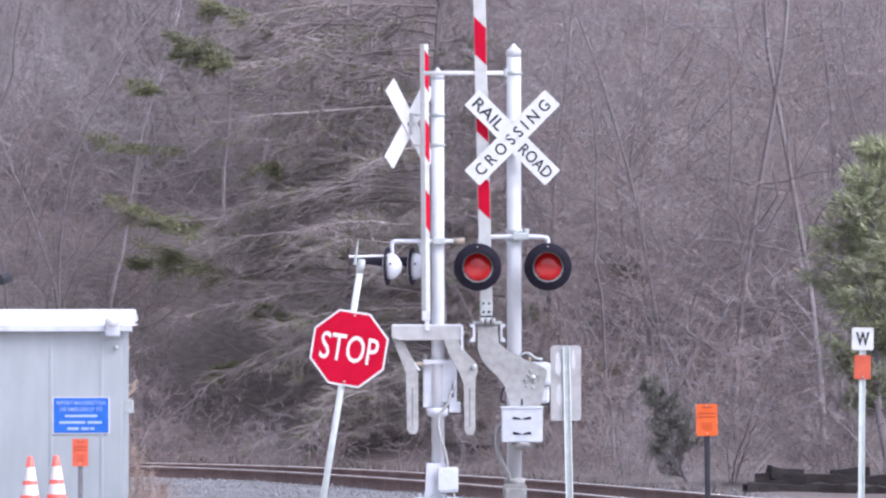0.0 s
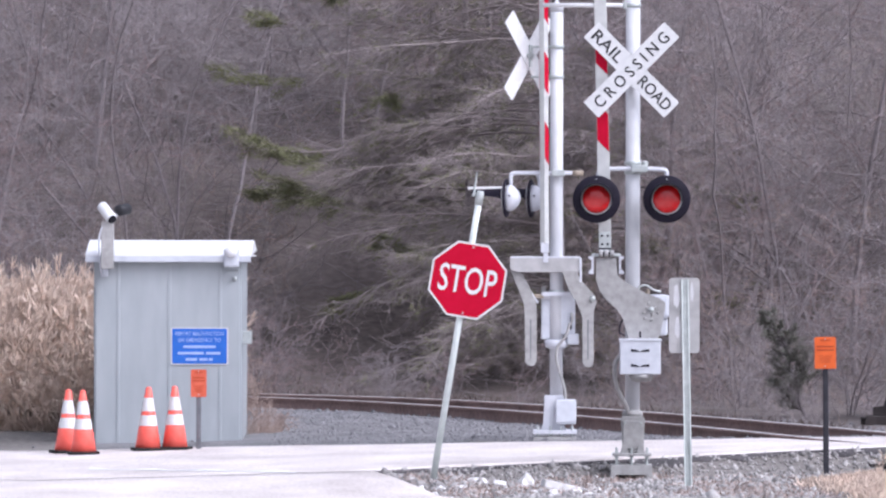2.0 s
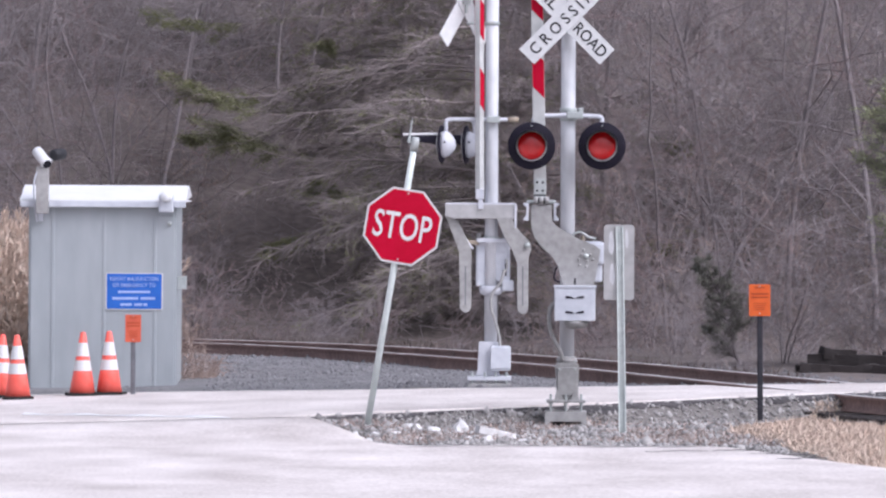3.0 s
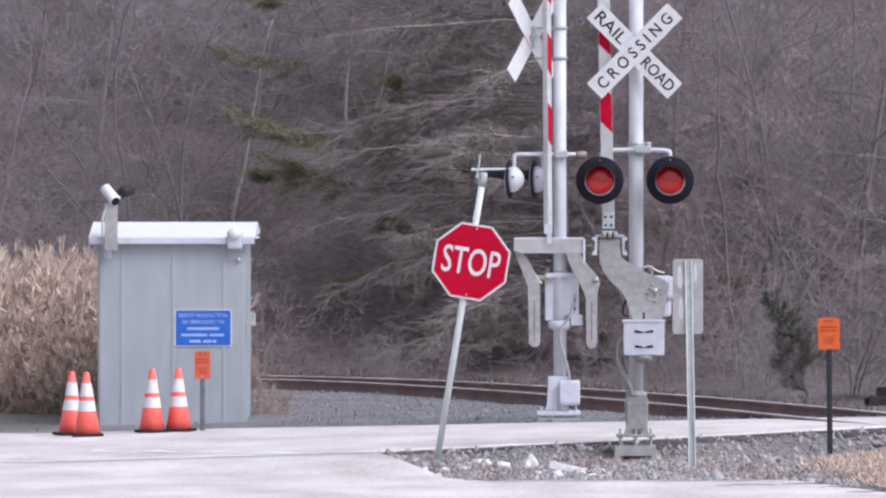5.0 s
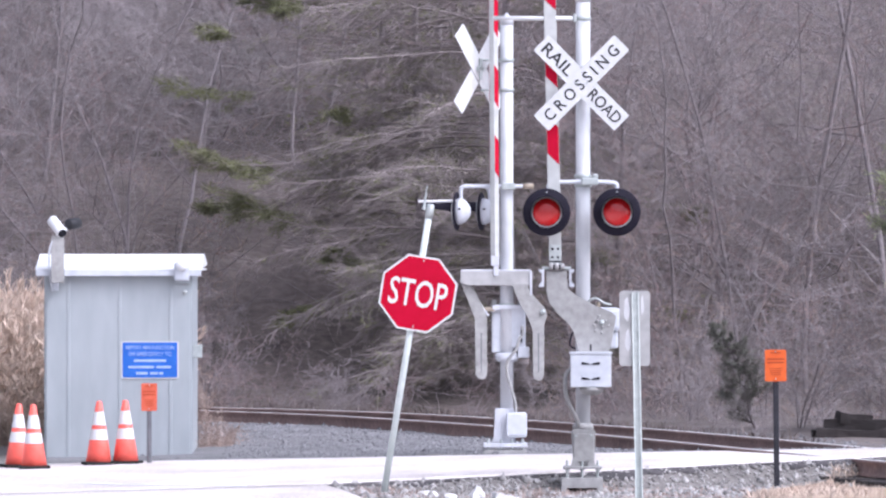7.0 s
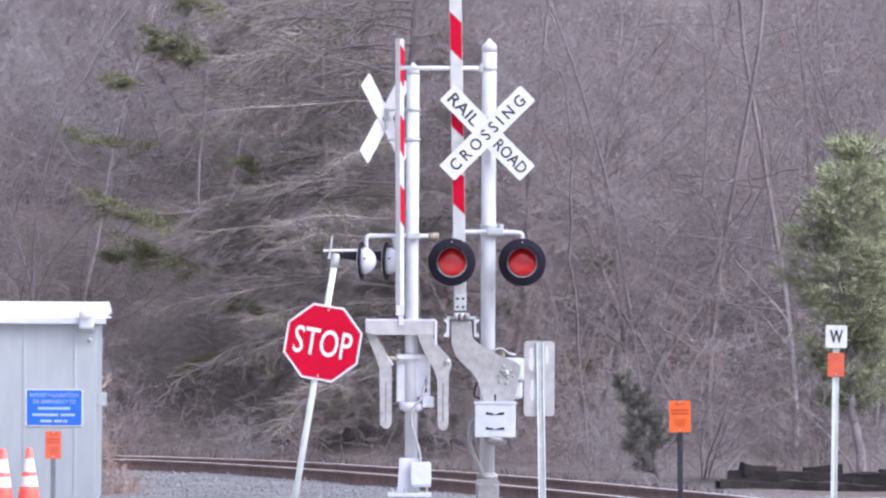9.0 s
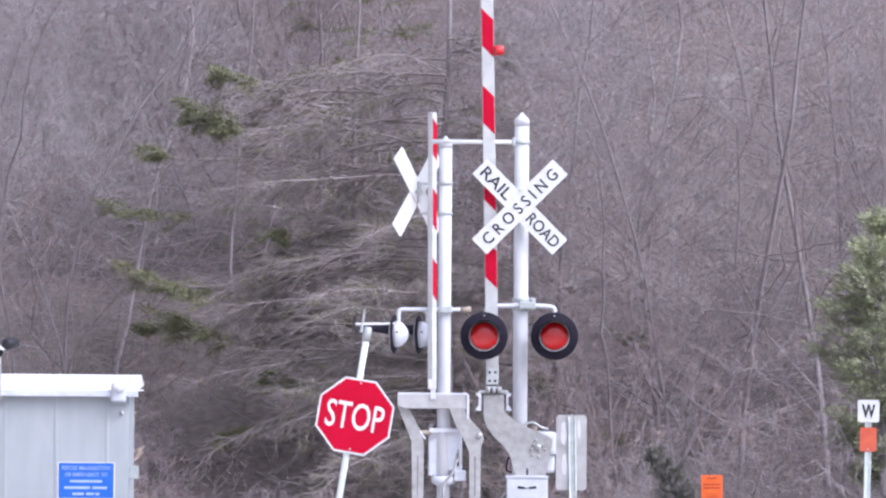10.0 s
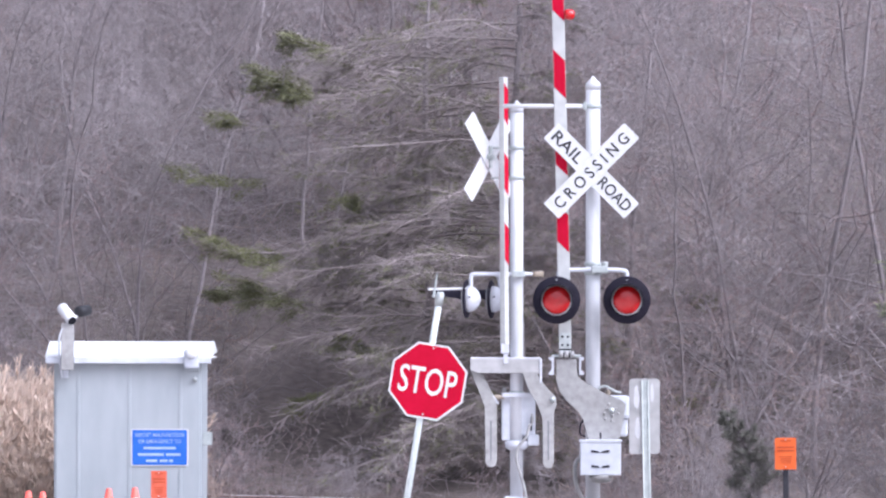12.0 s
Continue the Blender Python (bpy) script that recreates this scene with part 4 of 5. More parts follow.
def marker(m, post_h, w, h, face_mat, post_mat, label, rows=True, sink=0.15):
    root = thing("marker_post", m, label, "marker sign", "orange marker signs")
    part("post", box(-0.03, 0.03, -0.012, 0.012, -sink, post_h, 0.003), post_mat, root, "slim flat post")
    part("post_rib", box(-0.008, 0.008, -0.022, -0.012, -sink, post_h - 0.01), post_mat, root)
    f = part("sign_face", plate(rounded(w, h, 0.012), -0.032, -0.026), face_mat, root, "orange sign panel", pose(0, 0, post_h - h * 0.42))
    if rows:
        bars([(0.0, h * 0.40, w * 0.5, 0.012), (0, h * 0.20, w * 0.8, 0.016), (0, h * 0.09, w * 0.8, 0.014)], RUSTINK, f, pose(0, -0.034, 0))
        bars([(0, -h * 0.1 - 0.022 * k, w * (0.62 - 0.05 * k), 0.007) for k in range(4)], RUSTINK, f, pose(0, -0.034, 0))
    for z in (h * 0.44, -h * 0.42):
        part("bolt", lathe([(0, 0.008), (0.01, 0.007)], (0, -1, 0), 8, None, (0, -0.032, z)), GALV, f)
    return root


marker(pose(3.39, 81.2, 0.04, 0, -0.6, 0), 1.455, 0.232, 0.345, ORANGE, POSTBLACK, "bright orange utility marker on a black flat post in gravel")
marker(pose(-3.80, 89.6, 0.07), 0.91, 0.19, 0.33, FADED, POSTGREY, "faded orange marker on a grey post beside the shed")

whistle = thing("whistle_post", pose(5.74, 92.2, 0.0, 0, 0.6, 0), "white W sign over an orange plate on a pale green post", "whistle post")
part("post", plate([(-0.037, -0.2), (0.037, -0.2), (0.037, 2.15), (-0.037, 2.15)], -0.006, 0.006), POSTGREEN, whistle, "pale green channel post")
for s in (-1, 1):
    part("post_flange", box(s * 0.033 - 0.006, s * 0.033 + 0.006, -0.03, 0.0, -0.2, 2.15), POSTGREEN, whistle)
wf = part("sign_face", plate(rounded(0.268, 0.28, 0.03), -0.04, -0.034), WHITE, whistle, "white square sign face", pose(0, 0, 2.18))
lettering("W", 0.165, 0.165, INK, wf, pose(0, -0.042, 0.0), bold=0.03)
part("orange_plate", plate(rounded(0.205, 0.295, 0.015), -0.042, -0.036), FADED, whistle, "orange plate", pose(0, 0, 1.83))
part("bolt", lathe([(0, 0.012), (0.01, 0.009)], (0, -1, 0), 8, None, (0, -0.042, 1.71)), GALV, whistle)

# equipment shed
shed = thing("equipment_shed", pose(-4.258, 92.5, 0.0), "pale grey metal signal equipment shed with a white roof", "shed")
L, W, H, D = 0.968, 0.87, 2.325, 1.8
part("body", box(-L, W, 0, D, -0.1, H, 0.008), SHEDWALL, shed, "pale blue-grey panelled walls")
for x0, x1 in ((-0.95, -0.66), (-0.66, -0.03), (-0.03, 0.60), (0.60, 0.85)):
    part("wall_panel", box(x0 + 0.008, x1 - 0.008, -0.022, 0.0, -0.08, H - 0.02, 0.006), SHEDWALL, shed)
for x in (-0.665, -0.03, 0.60):
    part("wall_seam", box(x - 0.02, x + 0.02, -0.03, 0.0, -0.08, H - 0.01, 0.006), SHEDWALL, shed)
part("roof", plate([(-L - 0.10, H + 0.03), (W + 0.115, H + 0.03), (W + 0.11, H + 0.05), (-L - 0.10, H + 0.05)], -0.14, D + 0.1, 0.0), ROOF, shed, "white metal roof")
bm = bmesh.new()
rf = [bm.verts.new(p) for p in ((-L - 0.105, -0.15, H + 0.045), (W + 0.12, -0.15, H + 0.045), (W + 0.12, D * 0.5, H + 0.235), (-L - 0.105, D * 0.5, H + 0.235), (-L - 0.105, D + 0.12, H + 0.1), (W + 0.12, D + 0.12, H + 0.1))]
for f in ((0, 1, 2, 3), (3, 2, 5, 4), (0, 3, 4), (1, 5, 2), (0, 4, 5, 1)):
    bm.faces.new([rf[i] for i in f])
part("roof_slope", bm, ROOF, shed, "white sloping roof sheet")
# Grey instead of roof white, to paint the fascia's shade.
part("fascia", box(-L - 0.10, W + 0.115, -0.16, -0.12, H - 0.04, H + 0.035, 0.012), BOXGREY, shed, "roof fascia edge, its shade put into a pale grey")
for x in (-0.55, -0.1, 0.35):
    part("roof_rib", box(x - 0.012, x + 0.012, -0.155, -0.12, H + 0.03, H + 0.05, 0.003), ROOF, shed)
part("side_box", box(W, W + 0.11, 0.2, 0.42, 1.27, 1.43, 0.01), GALV, shed, "small pale fitting on the side wall")
# camera mast on the front and a capped pipe
part("mast_box", box(-0.865, -0.71, -0.30, -0.175, H - 0.12, H + 0.46, 0.008), CASTING, shed, "upright grey channel carrying cameras")
part("cable", tube([(-0.85, -0.29, H + 0.4), (-0.89, -0.29, H + 0.25), (-0.885, -0.25, H), (-0.865, -0.1, H - 0.22)], 0.013, 6, 4), BOXGREY, shed)
part("mast_foot", box(-0.85, -0.79, -0.1, -0.02, H - 0.22, H - 0.10, 0.006), BOXGREY, shed)
part("pipe_cap", lathe([(0, 0.075), (0.10, 0.075), (0.13, 0.06)], (0, -1, 0), 20, None, (0.745, -0.16, H + 0.10)), ROOF, shed, "round vent cap", None, True)
part("vent_box", box(0.65, 0.84, -0.22, -0.175, H - 0.1, H + 0.13, 0.03), BOXGREY, shed)
part("wall_box", box(0.65, 0.84, -0.055, -0.025, H - 0.14, H - 0.0, 0.01), SHEDWALL, shed)
part("wall_lug", lathe([(0, 0.03), (0.05, 0.025)], (0, -1, 0), 12, None, (0.78, -0.02, H - 0.24)), GALV, shed, "", None, True)
cm = part("camera_shell", lathe([(0, 0.05), (0.02, 0.068), (0.30, 0.068), (0.32, 0.06)], (0.45, -0.72, -0.53), 20, None, (-0.87, -0.1, H + 0.66)), CAMWHITE, shed, "white bullet camera", None, True)
part("camera_glass", lathe([(0.315, 0.058), (0.326, 0.055)], (0.45, -0.72, -0.53), 16, None, (-0.87, -0.1, H + 0.66)), DARKGLASS, cm)
cd = part("camera_shell", lathe([(0, 0.05), (0.02, 0.07), (0.2, 0.07), (0.215, 0.05)], (0.55, 0.8, 0.1), 18, None, (-0.66, -0.28, H + 0.60)), CAMDARK, shed, "dark second camera", None, True)
part("camera_stalk", rod((-0.79, -0.24, H + 0.44), (-0.79, -0.24, H + 0.55), 0.022, 10), CAMWHITE, shed)
part("camera_stalk", rod((-0.79, -0.26, H + 0.525), (-0.62, -0.24, H + 0.56), 0.018, 10), CAMWHITE, shed)
sg = part("sign_border", plate(rounded(0.715, 0.46, 0.02), -0.036, -0.031), WHITE, shed, "white sign rim", pose(0.345, 0, 1.245))
part("sign_face", plate(rounded(0.68, 0.435, 0.015), -0.0385, -0.0355), BLUE, sg, "blue emergency notice with white lettering")
lettering("REPORT MALFUNCTION", 0.05, 0.60, PRINT, sg, pose(0, -0.041, 0.155), bold=0.01)
lettering("OR EMERGENCY TO", 0.05, 0.53, PRINT, sg, pose(0, -0.041, 0.075), bold=0.01)
bars([(0, -0.008, 0.40, 0.032), (-0.11, -0.088, 0.32, 0.032), (0.17, -0.088, 0.18, 0.032), (-0.10, -0.165, 0.14, 0.032), (0.05, -0.165, 0.10, 0.032), (0.14, -0.165, 0.05, 0.032)], PRINT, sg, pose(0, -0.041, 0))


def cone(name, m, label, h=0.765):
    root = thing(name, m, label, "traffic cone", "traffic cones")
    part("base", box(-0.185, 0.185, -0.185, 0.185, 0, 0.035, 0.008), RUBBER, root, "black rubber base")
    r = lambda z: 0.155 + (0.032 - 0.155) * (z - 0.035) / (h - 0.035)
    part("body", lathe([(0.035, r(0.035)), (0.26, r(0.26)), (h - 0.015, r(h - 0.015)), (h, 0.022)], n=28), CONE, root, "orange tapered body", None, True)
    for z0, z1 in ((0.30, 0.425), (0.475, 0.635)):
        part("collar", lathe([(z0, r(z0) + 0.003), (z1, r(z1) + 0.003)], n=28, caps=False), WHITE, root, "white reflective collar", None, True)
    return root


for x, y, rz, lean in ((-4.40, 89.4, 12, 0.5), (-4.08, 89.5, -8, -0.4), (-5.36, 89.3, 20, 0.8), (-5.12, 88.5, 5, -1.0)):
    cone("traffic_cone", pose(x, y, road_top(x, y) + 0.03, 0, lean, rz), "orange traffic cone with two white bands on black base")


# ---------------------------------------------------------------- woods
def grow(rng, height, r0, limbs, lean=0.0, low=0.12, up=0.9, twig=1.0, levels=3):
    """Segments of a bare tree: thick ones for the trunk and limbs, thin ones for the twigs."""
    thick, thin = [], []

    def stem(p, d, length, r, level, n):
        seg = length / n
        pts = [p]
        for i in range(n):
            bend = rng.normal(0, (0.10, 0.27, 0.28, 0.30)[level], 3)
            d = d + bend + np.array([0, 0, 0.05 if level else 0.02])
            d /= np.linalg.norm(d)
            q = p + d * seg
            ra, rb = r * (1 - 0.85 * i / n), r * (1 - 0.85 * (i + 1) / n)
            (thick if level < 2 else thin).append((p, q, ra, rb))
            here = (i + 1) / n
            if level == 0 and here > low:
                for _ in range(rng.poisson(limbs)):
                    branch(p + d * seg * rng.random(), d, length * (0.50 - 0.30 * here) * rng.uniform(0.6, 1.3), rb * 0.34, 1)
            elif level and level < levels and i:
                for _ in range(rng.poisson(2.1 * twig if level == 1 else 2.4 * twig)):
                    branch(p + d * seg * rng.random(), d, length * rng.uniform(0.28, 0.6), max(rb * 0.6, 0.004), level + 1)
            p = q

    def branch(p, d, length, r, level):
        side = rng.normal(0, 1, 3)
        side -= d * side.dot(d)
        side /= np.linalg.norm(side)
        out = d * rng.uniform(0.25, 0.75) + side * up
        stem(p, out / np.linalg.norm(out), max(0.25, length), max(r, 0.0042), level, (9, 6, 3, 1)[level])

    d = np.array([math.sin(lean), rng.normal(0, 0.05), math.cos(lean)])
    stem(np.array([0, 0, -0.3]), d / np.linalg.norm(d), height, r0, 0, 14)
    return thick, thin


def sticks(name, segs, sides):
    p, q, a, b = zip(*segs)
    return strands(name, p, q, a, b, sides)


def tree_kind(seed, mat, **kw):
    rng = np.random.default_rng(seed)
    thick, thin = grow(rng, **kw)
    return sticks("trunk", thick, 4), sticks("crown", thin, 3), mat


def plant(name, kind, m, label, category, group):
    root = thing(name, m, label, category, group)
    trunk, crown, mat = kind
    part("trunk", trunk, BARK, root, "grey-brown trunk and limbs")
    part("crown", crown, mat, root, "bare tangled twigs")
    return root


rng = np.random.default_rng(11)
TREES = [tree_kind(20 + i, (TWIG, TWIG, REDTWIG)[i % 3], height=h, r0=r, limbs=l, lean=e, low=0.06, up=u, twig=0.9)
         for i, (h, r, l, e, u) in enumerate([(11, 0.042, 2.4, 0.03, 0.8), (12, 0.050, 2.3, -0.12, 1.2), (9, 0.034, 2.6, 0.12, 0.9), (11, 0.044, 2.4, -0.10, 1.5), (10, 0.036, 2.4, 0.03, 0.7), (12.5, 0.052, 2.2, 0.08, 1.2), (8, 0.03, 2.6, -0.18, 1.0), (9.5, 0.036, 2.6, 0.2, 1.5)])]


def slope(x, y):
    return ground_all(x, y)


def wood_edge(x):
    """Where the woods begin behind the track."""
    return 112.5 - 2.2 * max(0, x - 1.0)


BACK = [tree_kind(40 + i, (TWIG, REDTWIG)[i % 2], height=h, r0=r, limbs=2.0, lean=e, low=0.06, up=0.9, twig=0.8) for i, (h, r, e) in enumerate([(10, 0.042, 0.02), (9, 0.036, -0.06), (11, 0.046, 0.05), (8.5, 0.032, 0.1)])]

for i in range(112):
    back = i >= 70
    x = (-12 + 24 * ((i * 0.618034) % 1) + rng.normal(0, 0.4)) * (1.4 if back else 1)
    y = (max(wood_edge(x), 111.5) + 1.0 + abs(rng.normal(0, 7))) if not back else rng.uniform(124, 158)
    if not back and -4.6 < x < 1.6:
        y += 9.5
    if 0.0465 < x / y < 0.0545:
        x += 1.6
    kind = BACK[rng.integers(len(BACK))] if back else TREES[rng.integers(len(TREES))]
    s = rng.uniform(0.75, 1.2)
    m = pose(x, y, slope(x, y), 0, 0, rng.uniform(0, 360)) @ Matrix.Diagonal((s, s, s, 1))
    plant("bare_tree", kind, m, "leafless grey-brown tree in dense wood", "tree", "bare trees of the wood")

SHRUBS = []  # low tangled growth
for i in range(5):
    g = np.random.default_rng(70 + i)
    thick, thin = [], []
    for k in range(6):
        a, b = grow(g, g.uniform(1.5, 3.4), 0.013, 0.75, g.normal(0, 0.5), 0.1, 0.9, 0.5, 2)
        off = np.array([g.normal(0, 0.02), g.normal(0, 0.02), 0])
        thick += [(p + off, q + off, max(r, 0.005), max(s, 0.004)) for p, q, r, s in a]
        thin += [(p + off, q + off, r, s) for p, q, r, s in b]
    SHRUBS.append((sticks("trunk", thick, 3), sticks("crown", thin, 3), (TWIG, REDTWIG, DEADVINE)[i % 3]))
for i in range(60):
    x = -9 + 18 * ((i * 0.618034) % 1) + rng.normal(0, 0.3)
    y = wood_edge(x) + rng.uniform(-2.2, 5)
    k = SHRUBS[rng.integers(5)]
    s = rng.uniform(0.6, 1.2)
    if -3.6 < x < 1.6:
        continue
    root = thing("bare_shrub", pose(x, y, slope(x, y), 0, 0, rng.uniform(0, 360)) @ Matrix.Diagonal((s, s, s, 1)), "leafless brushy shrub at the wood's edge", "shrub", "bare shrubs")
    part("trunk", k[0], BARK, root)
    part("crown", k[1], k[2], root)
for i in range(11):
    x = -3.5 + 7.6 * ((i * 0.618034) % 1)
    y = float(np.interp(x, LINE_FAR[::-1, 0], LINE_FAR[::-1, 1])) + rng.uniform(2.0, 4.5)
    k = SHRUBS[rng.integers(5)]
    s = rng.uniform(0.28, 0.5)
    root = thing("bare_shrub", pose(x, y, slope(x, y), 0, 0, rng.uniform(0, 360)) @ Matrix.Diagonal((s * 1.4, s * 1.4, s, 1)), "low dry shrub beside the railway track", "shrub", "bare shrubs")
    part("trunk", k[0], BARK, root)
    part("crown", k[1], k[2], root)


# ---------------------------------------------------------------- evergreens, reeds, grass
def blades(name, p, d, length, width, rng):
    """Many narrow leaves: base points, directions, lengths."""
    p, d = np.asarray(p), np.asarray(d)
    d = d / (np.linalg.norm(d, axis=1, keepdims=True) + 1e-9)
    s = np.cross(d, rng.normal(0, 1, d.shape))
    s /= np.linalg.norm(s, axis=1, keepdims=True) + 1e-9
    length, width = np.broadcast_to(length, len(p))[:, None], np.broadcast_to(width, len(p))[:, None]
    q = np.cross(d, s) * length * 0.08
    v = np.stack([p - s * width * 0.5, p + s * width * 0.5, p + d * length * 0.6 + s * width * 0.4 + q, p + d * length, p + d * length * 0.6 - s * width * 0.4 + q], 1)
    f = (np.arange(len(p)) * 5)[:, None] + np.arange(5)[None]
    return quads(name, v.reshape(-1, 3), f)


def conifer(name, m, height, boughs, seed, mat, label, reach=0.34, density=1.0, needle=0.11, width=0.012, stout=0.016):
    """A trunk with needled boughs: (height share, length, compass angle, rise)."""
    rng = np.random.default_rng(seed)
    root = thing(name, m, label, "evergreen tree")
    zs = np.linspace(-0.3, height, 12)
    bend = np.cumsum(rng.normal(0, 0.085, (12, 2)), 0) * (zs[:, None] > 0)
    bend -= bend * (1 - zs[:, None] / height) * 0.5
    spine = np.column_stack([bend, zs])
    girth = height * stout * (1.03 - zs / height) + 0.006
    part("trunk", strands("trunk", spine[:-1], spine[1:], girth[:-1], girth[1:], 7), BARK, root)
    for share, length, angle, rise in boughs:
        sp, np_, nd = [], [], []
        p = np.array([np.interp(share * height, zs, spine[:, 0]), np.interp(share * height, zs, spine[:, 1]), share * height])
        d = np.array([math.cos(angle), math.sin(angle), rise])
        n = 7
        for i in range(n):
            d = d + rng.normal(0, 0.08, 3) + np.array([0, 0, 0.03])
            d /= np.linalg.norm(d)
            q = p + d * length / n
            sp.append((p, q, 0.014 * (1 - i / n) + 0.004, 0.014 * (1 - (i + 1) / n) + 0.003))
            if i:
                for _ in range(1 + rng.poisson(5 * density)):
                    side = d * rng.uniform(0.3, 0.9) + np.cross(d, (0, 0, 1)) * rng.choice((-1, 1)) * rng.uniform(0.4, 1) + np.array([0, 0, rng.normal(0.0, 0.3)])
                    side /= np.linalg.norm(side)
                    tl = reach * length * (1 - 0.6 * i / n) * rng.uniform(0.4, 1.2)
                    a = p + (q - p) * rng.random()
                    sp.append((a, a + side * tl, 0.005, 0.002))
                    k = max(4, int(60 * density * max(0.3, tl)))
                    t = rng.uniform(0.1, 1, k)[:, None]
                    np_.append(a + side * tl * t)
                    nd.append(side * 0.9 + rng.normal(0, 0.5, (k, 3)) + np.array([0, 0, 0.12]))
            p = q
        np_, nd = np.concatenate(np_), np.concatenate(nd)
        bough = part("bough", sticks("bough", sp, 3), BARK, root)
        part("foliage", blades("foliage", np_, nd, rng.uniform(0.6, 1.2, len(np_)) * needle, width, rng), mat, bough, "green needles")
    return root


g = np.random.default_rng(8)
whorls = [(z, (0.22 + 0.70 * math.sin(3.1 * min(1, 1.12 - z)) ** 0.8) * g.uniform(0.6, 1.15), g.uniform(0, 6.28), g.uniform(0.15, 0.7)) for z in np.repeat(np.linspace(0.26, 0.97, 20), 6)]
conifer("pine_tree", pose(6.45, 99.5, 0.05), 4.3, whorls, 3, NEEDLE, "young green pine tree at the wood's edge", 0.5, 0.55, 0.12, 0.008)
conifer("pine_tree", pose(7.4, 101.5, 0.05, 0, 0, 70), 4.7, whorls, 4, NEEDLE, "taller green pine tree among bare trunks", 0.5, 0.5, 0.13, 0.010)
low = [(z, 0.44 * (1.12 - z) * g.uniform(0.6, 1.2) + 0.06, g.uniform(0, 6.28), g.uniform(0.2, 1.1)) for z in np.repeat(np.linspace(0.06, 0.95, 13), 4)]
conifer("cedar_sapling", pose(3.98, 102.4, 0.15, 0, -15, 0), 1.5, low, 5, CEDAR, "small dark cedar leaning at the wood's edge", 0.6, 0.42, 0.07, 0.007)


def sweep(rng, start, angle, length, droop, leafy):
    """One long hemlock bough with flat sprays of twigs; green from the share leafy outwards."""
    wood, tips, ways = [], [], []
    p, n = np.array(start, float), 12
    d = np.array([math.cos(angle), math.sin(angle), 0.12])
    for i in range(n):
        d = d + rng.normal(0, 0.05, 3) + np.array([0, 0, 0.16 if i / n > leafy - 0.12 else -droop / n])
        d /= np.linalg.norm(d)
        q = p + d * length / n
        r0, r1 = 0.020 * (1 - i / n) + 0.005, 0.020 * (1 - (i + 1) / n) + 0.004
        wood.append((p, q, r0, r1))
        here = (i + 0.5) / n
        if i:
            for _ in range(rng.poisson(4.2)):
                side = d * rng.uniform(0.4, 1.1) + np.cross(d, (0, 0, 1)) * rng.choice((-1, 1)) * rng.uniform(0.3, 1.0) + np.array([0, 0, rng.normal(-0.08, 0.22)])
                side /= np.linalg.norm(side)
                a, reach = p + (q - p) * rng.random(), (0.25 + 0.20 * length * (1 - here)) * rng.uniform(0.5, 1.5)
                for k in range(4):
                    side = side + rng.normal(0, 0.13, 3) + np.array([0, 0, -0.05])
                    side /= np.linalg.norm(side)
                    b = a + side * reach / 4
                    wood.append((a, b, 0.008 - 0.0012 * k, 0.0068 - 0.0012 * k))
                    for _ in range(rng.poisson(1.6)):
                        w = side * 0.8 + rng.normal(0, 0.55, 3) * np.array([1, 1, 0.5])
                        wood.append((b, b + w * rng.uniform(0.08, 0.26), 0.0046, 0.0026))
                    if here > leafy or rng.random() < 0.10:
                        m = int((52 if here > leafy else 16) * rng.uniform(0.5, 1.2))
                        tips.append(a + (b - a) * rng.random((m, 1)) + rng.normal(0, 0.06, (m, 3)) * np.array([1, 1, 0.6]))
                        ways.append(side + rng.normal(0, 0.5, (m, 3)) * np.array([1, 1, 0.5]))
                    a = b
        p = q
    return wood, np.concatenate(tips), np.concatenate(ways)


def great_hemlock(m, height, tiers, seed, label):
    """A tall hemlock: mostly bare sweeping boughs, green at their ends; tiers: height, compass angle, length, droop, leafy share."""
    rng = np.random.default_rng(seed)
    root = thing("hemlock_tree", m, label, "evergreen tree")
    zs = np.linspace(-0.3, height, 10)
    spine = np.column_stack([0.05 * np.sin(zs), 0.04 * np.cos(zs * 0.8), zs])
    girth = 0.11 * (1.05 - zs / height)
    part("trunk", strands("trunk", spine[:-1], spine[1:], girth[:-1], girth[1:], 9), BARK, root)
    for z, angle, length, droop, leafy in tiers:
        wood, tips, ways = sweep(rng, (0, 0, z), angle, length, droop, leafy)
        bough = part("bough", sticks("bough", wood, 3), BOUGH, root, "sweeping half-bare bough")
        part("foliage", blades("foliage", tips, ways, rng.uniform(0.05, 0.11, len(tips)), 0.008, rng), HEMLOCK, bough, "green needles")
    return root


g = np.random.default_rng(21)
base = ground_all(0.64, 115)
GREEN = [(6.55, 4.2, 3.45, 0.45), (5.7, 5.3, 3.15, 0.45), (4.3, 5.15, 3.2, 0.45), (3.75, 4.75, 3.25, 0.40), (2.75, 4.2, 3.1, 0.40), (7.2, 3.7, 3.3, 0.4)]
tiers = [(z - base, a, l, d, 0.76) for z, l, a, d in GREEN]
tiers += [(z - base - 0.12, a - 0.2, l * 0.95, d, 0.80) for z, l, a, d in GREEN[:5]]
for k in range(52):
    z = 0.3 + 7.2 * ((k * 0.618034) % 1) ** 1.25
    tiers.append((z, g.uniform(2.6, 4.4) if k % 3 else g.uniform(4.4, 6.3), (4.4 if k % 3 else 1.8) * g.uniform(0.5, 1.0), g.uniform(0.2, 0.6), 1.1))
great_hemlock(pose(0.64, 115, base), 10.5, tiers, 22, "tall hemlock with sweeping half-bare boughs and green tips")
base = ground_all(-0.75, 118.5)
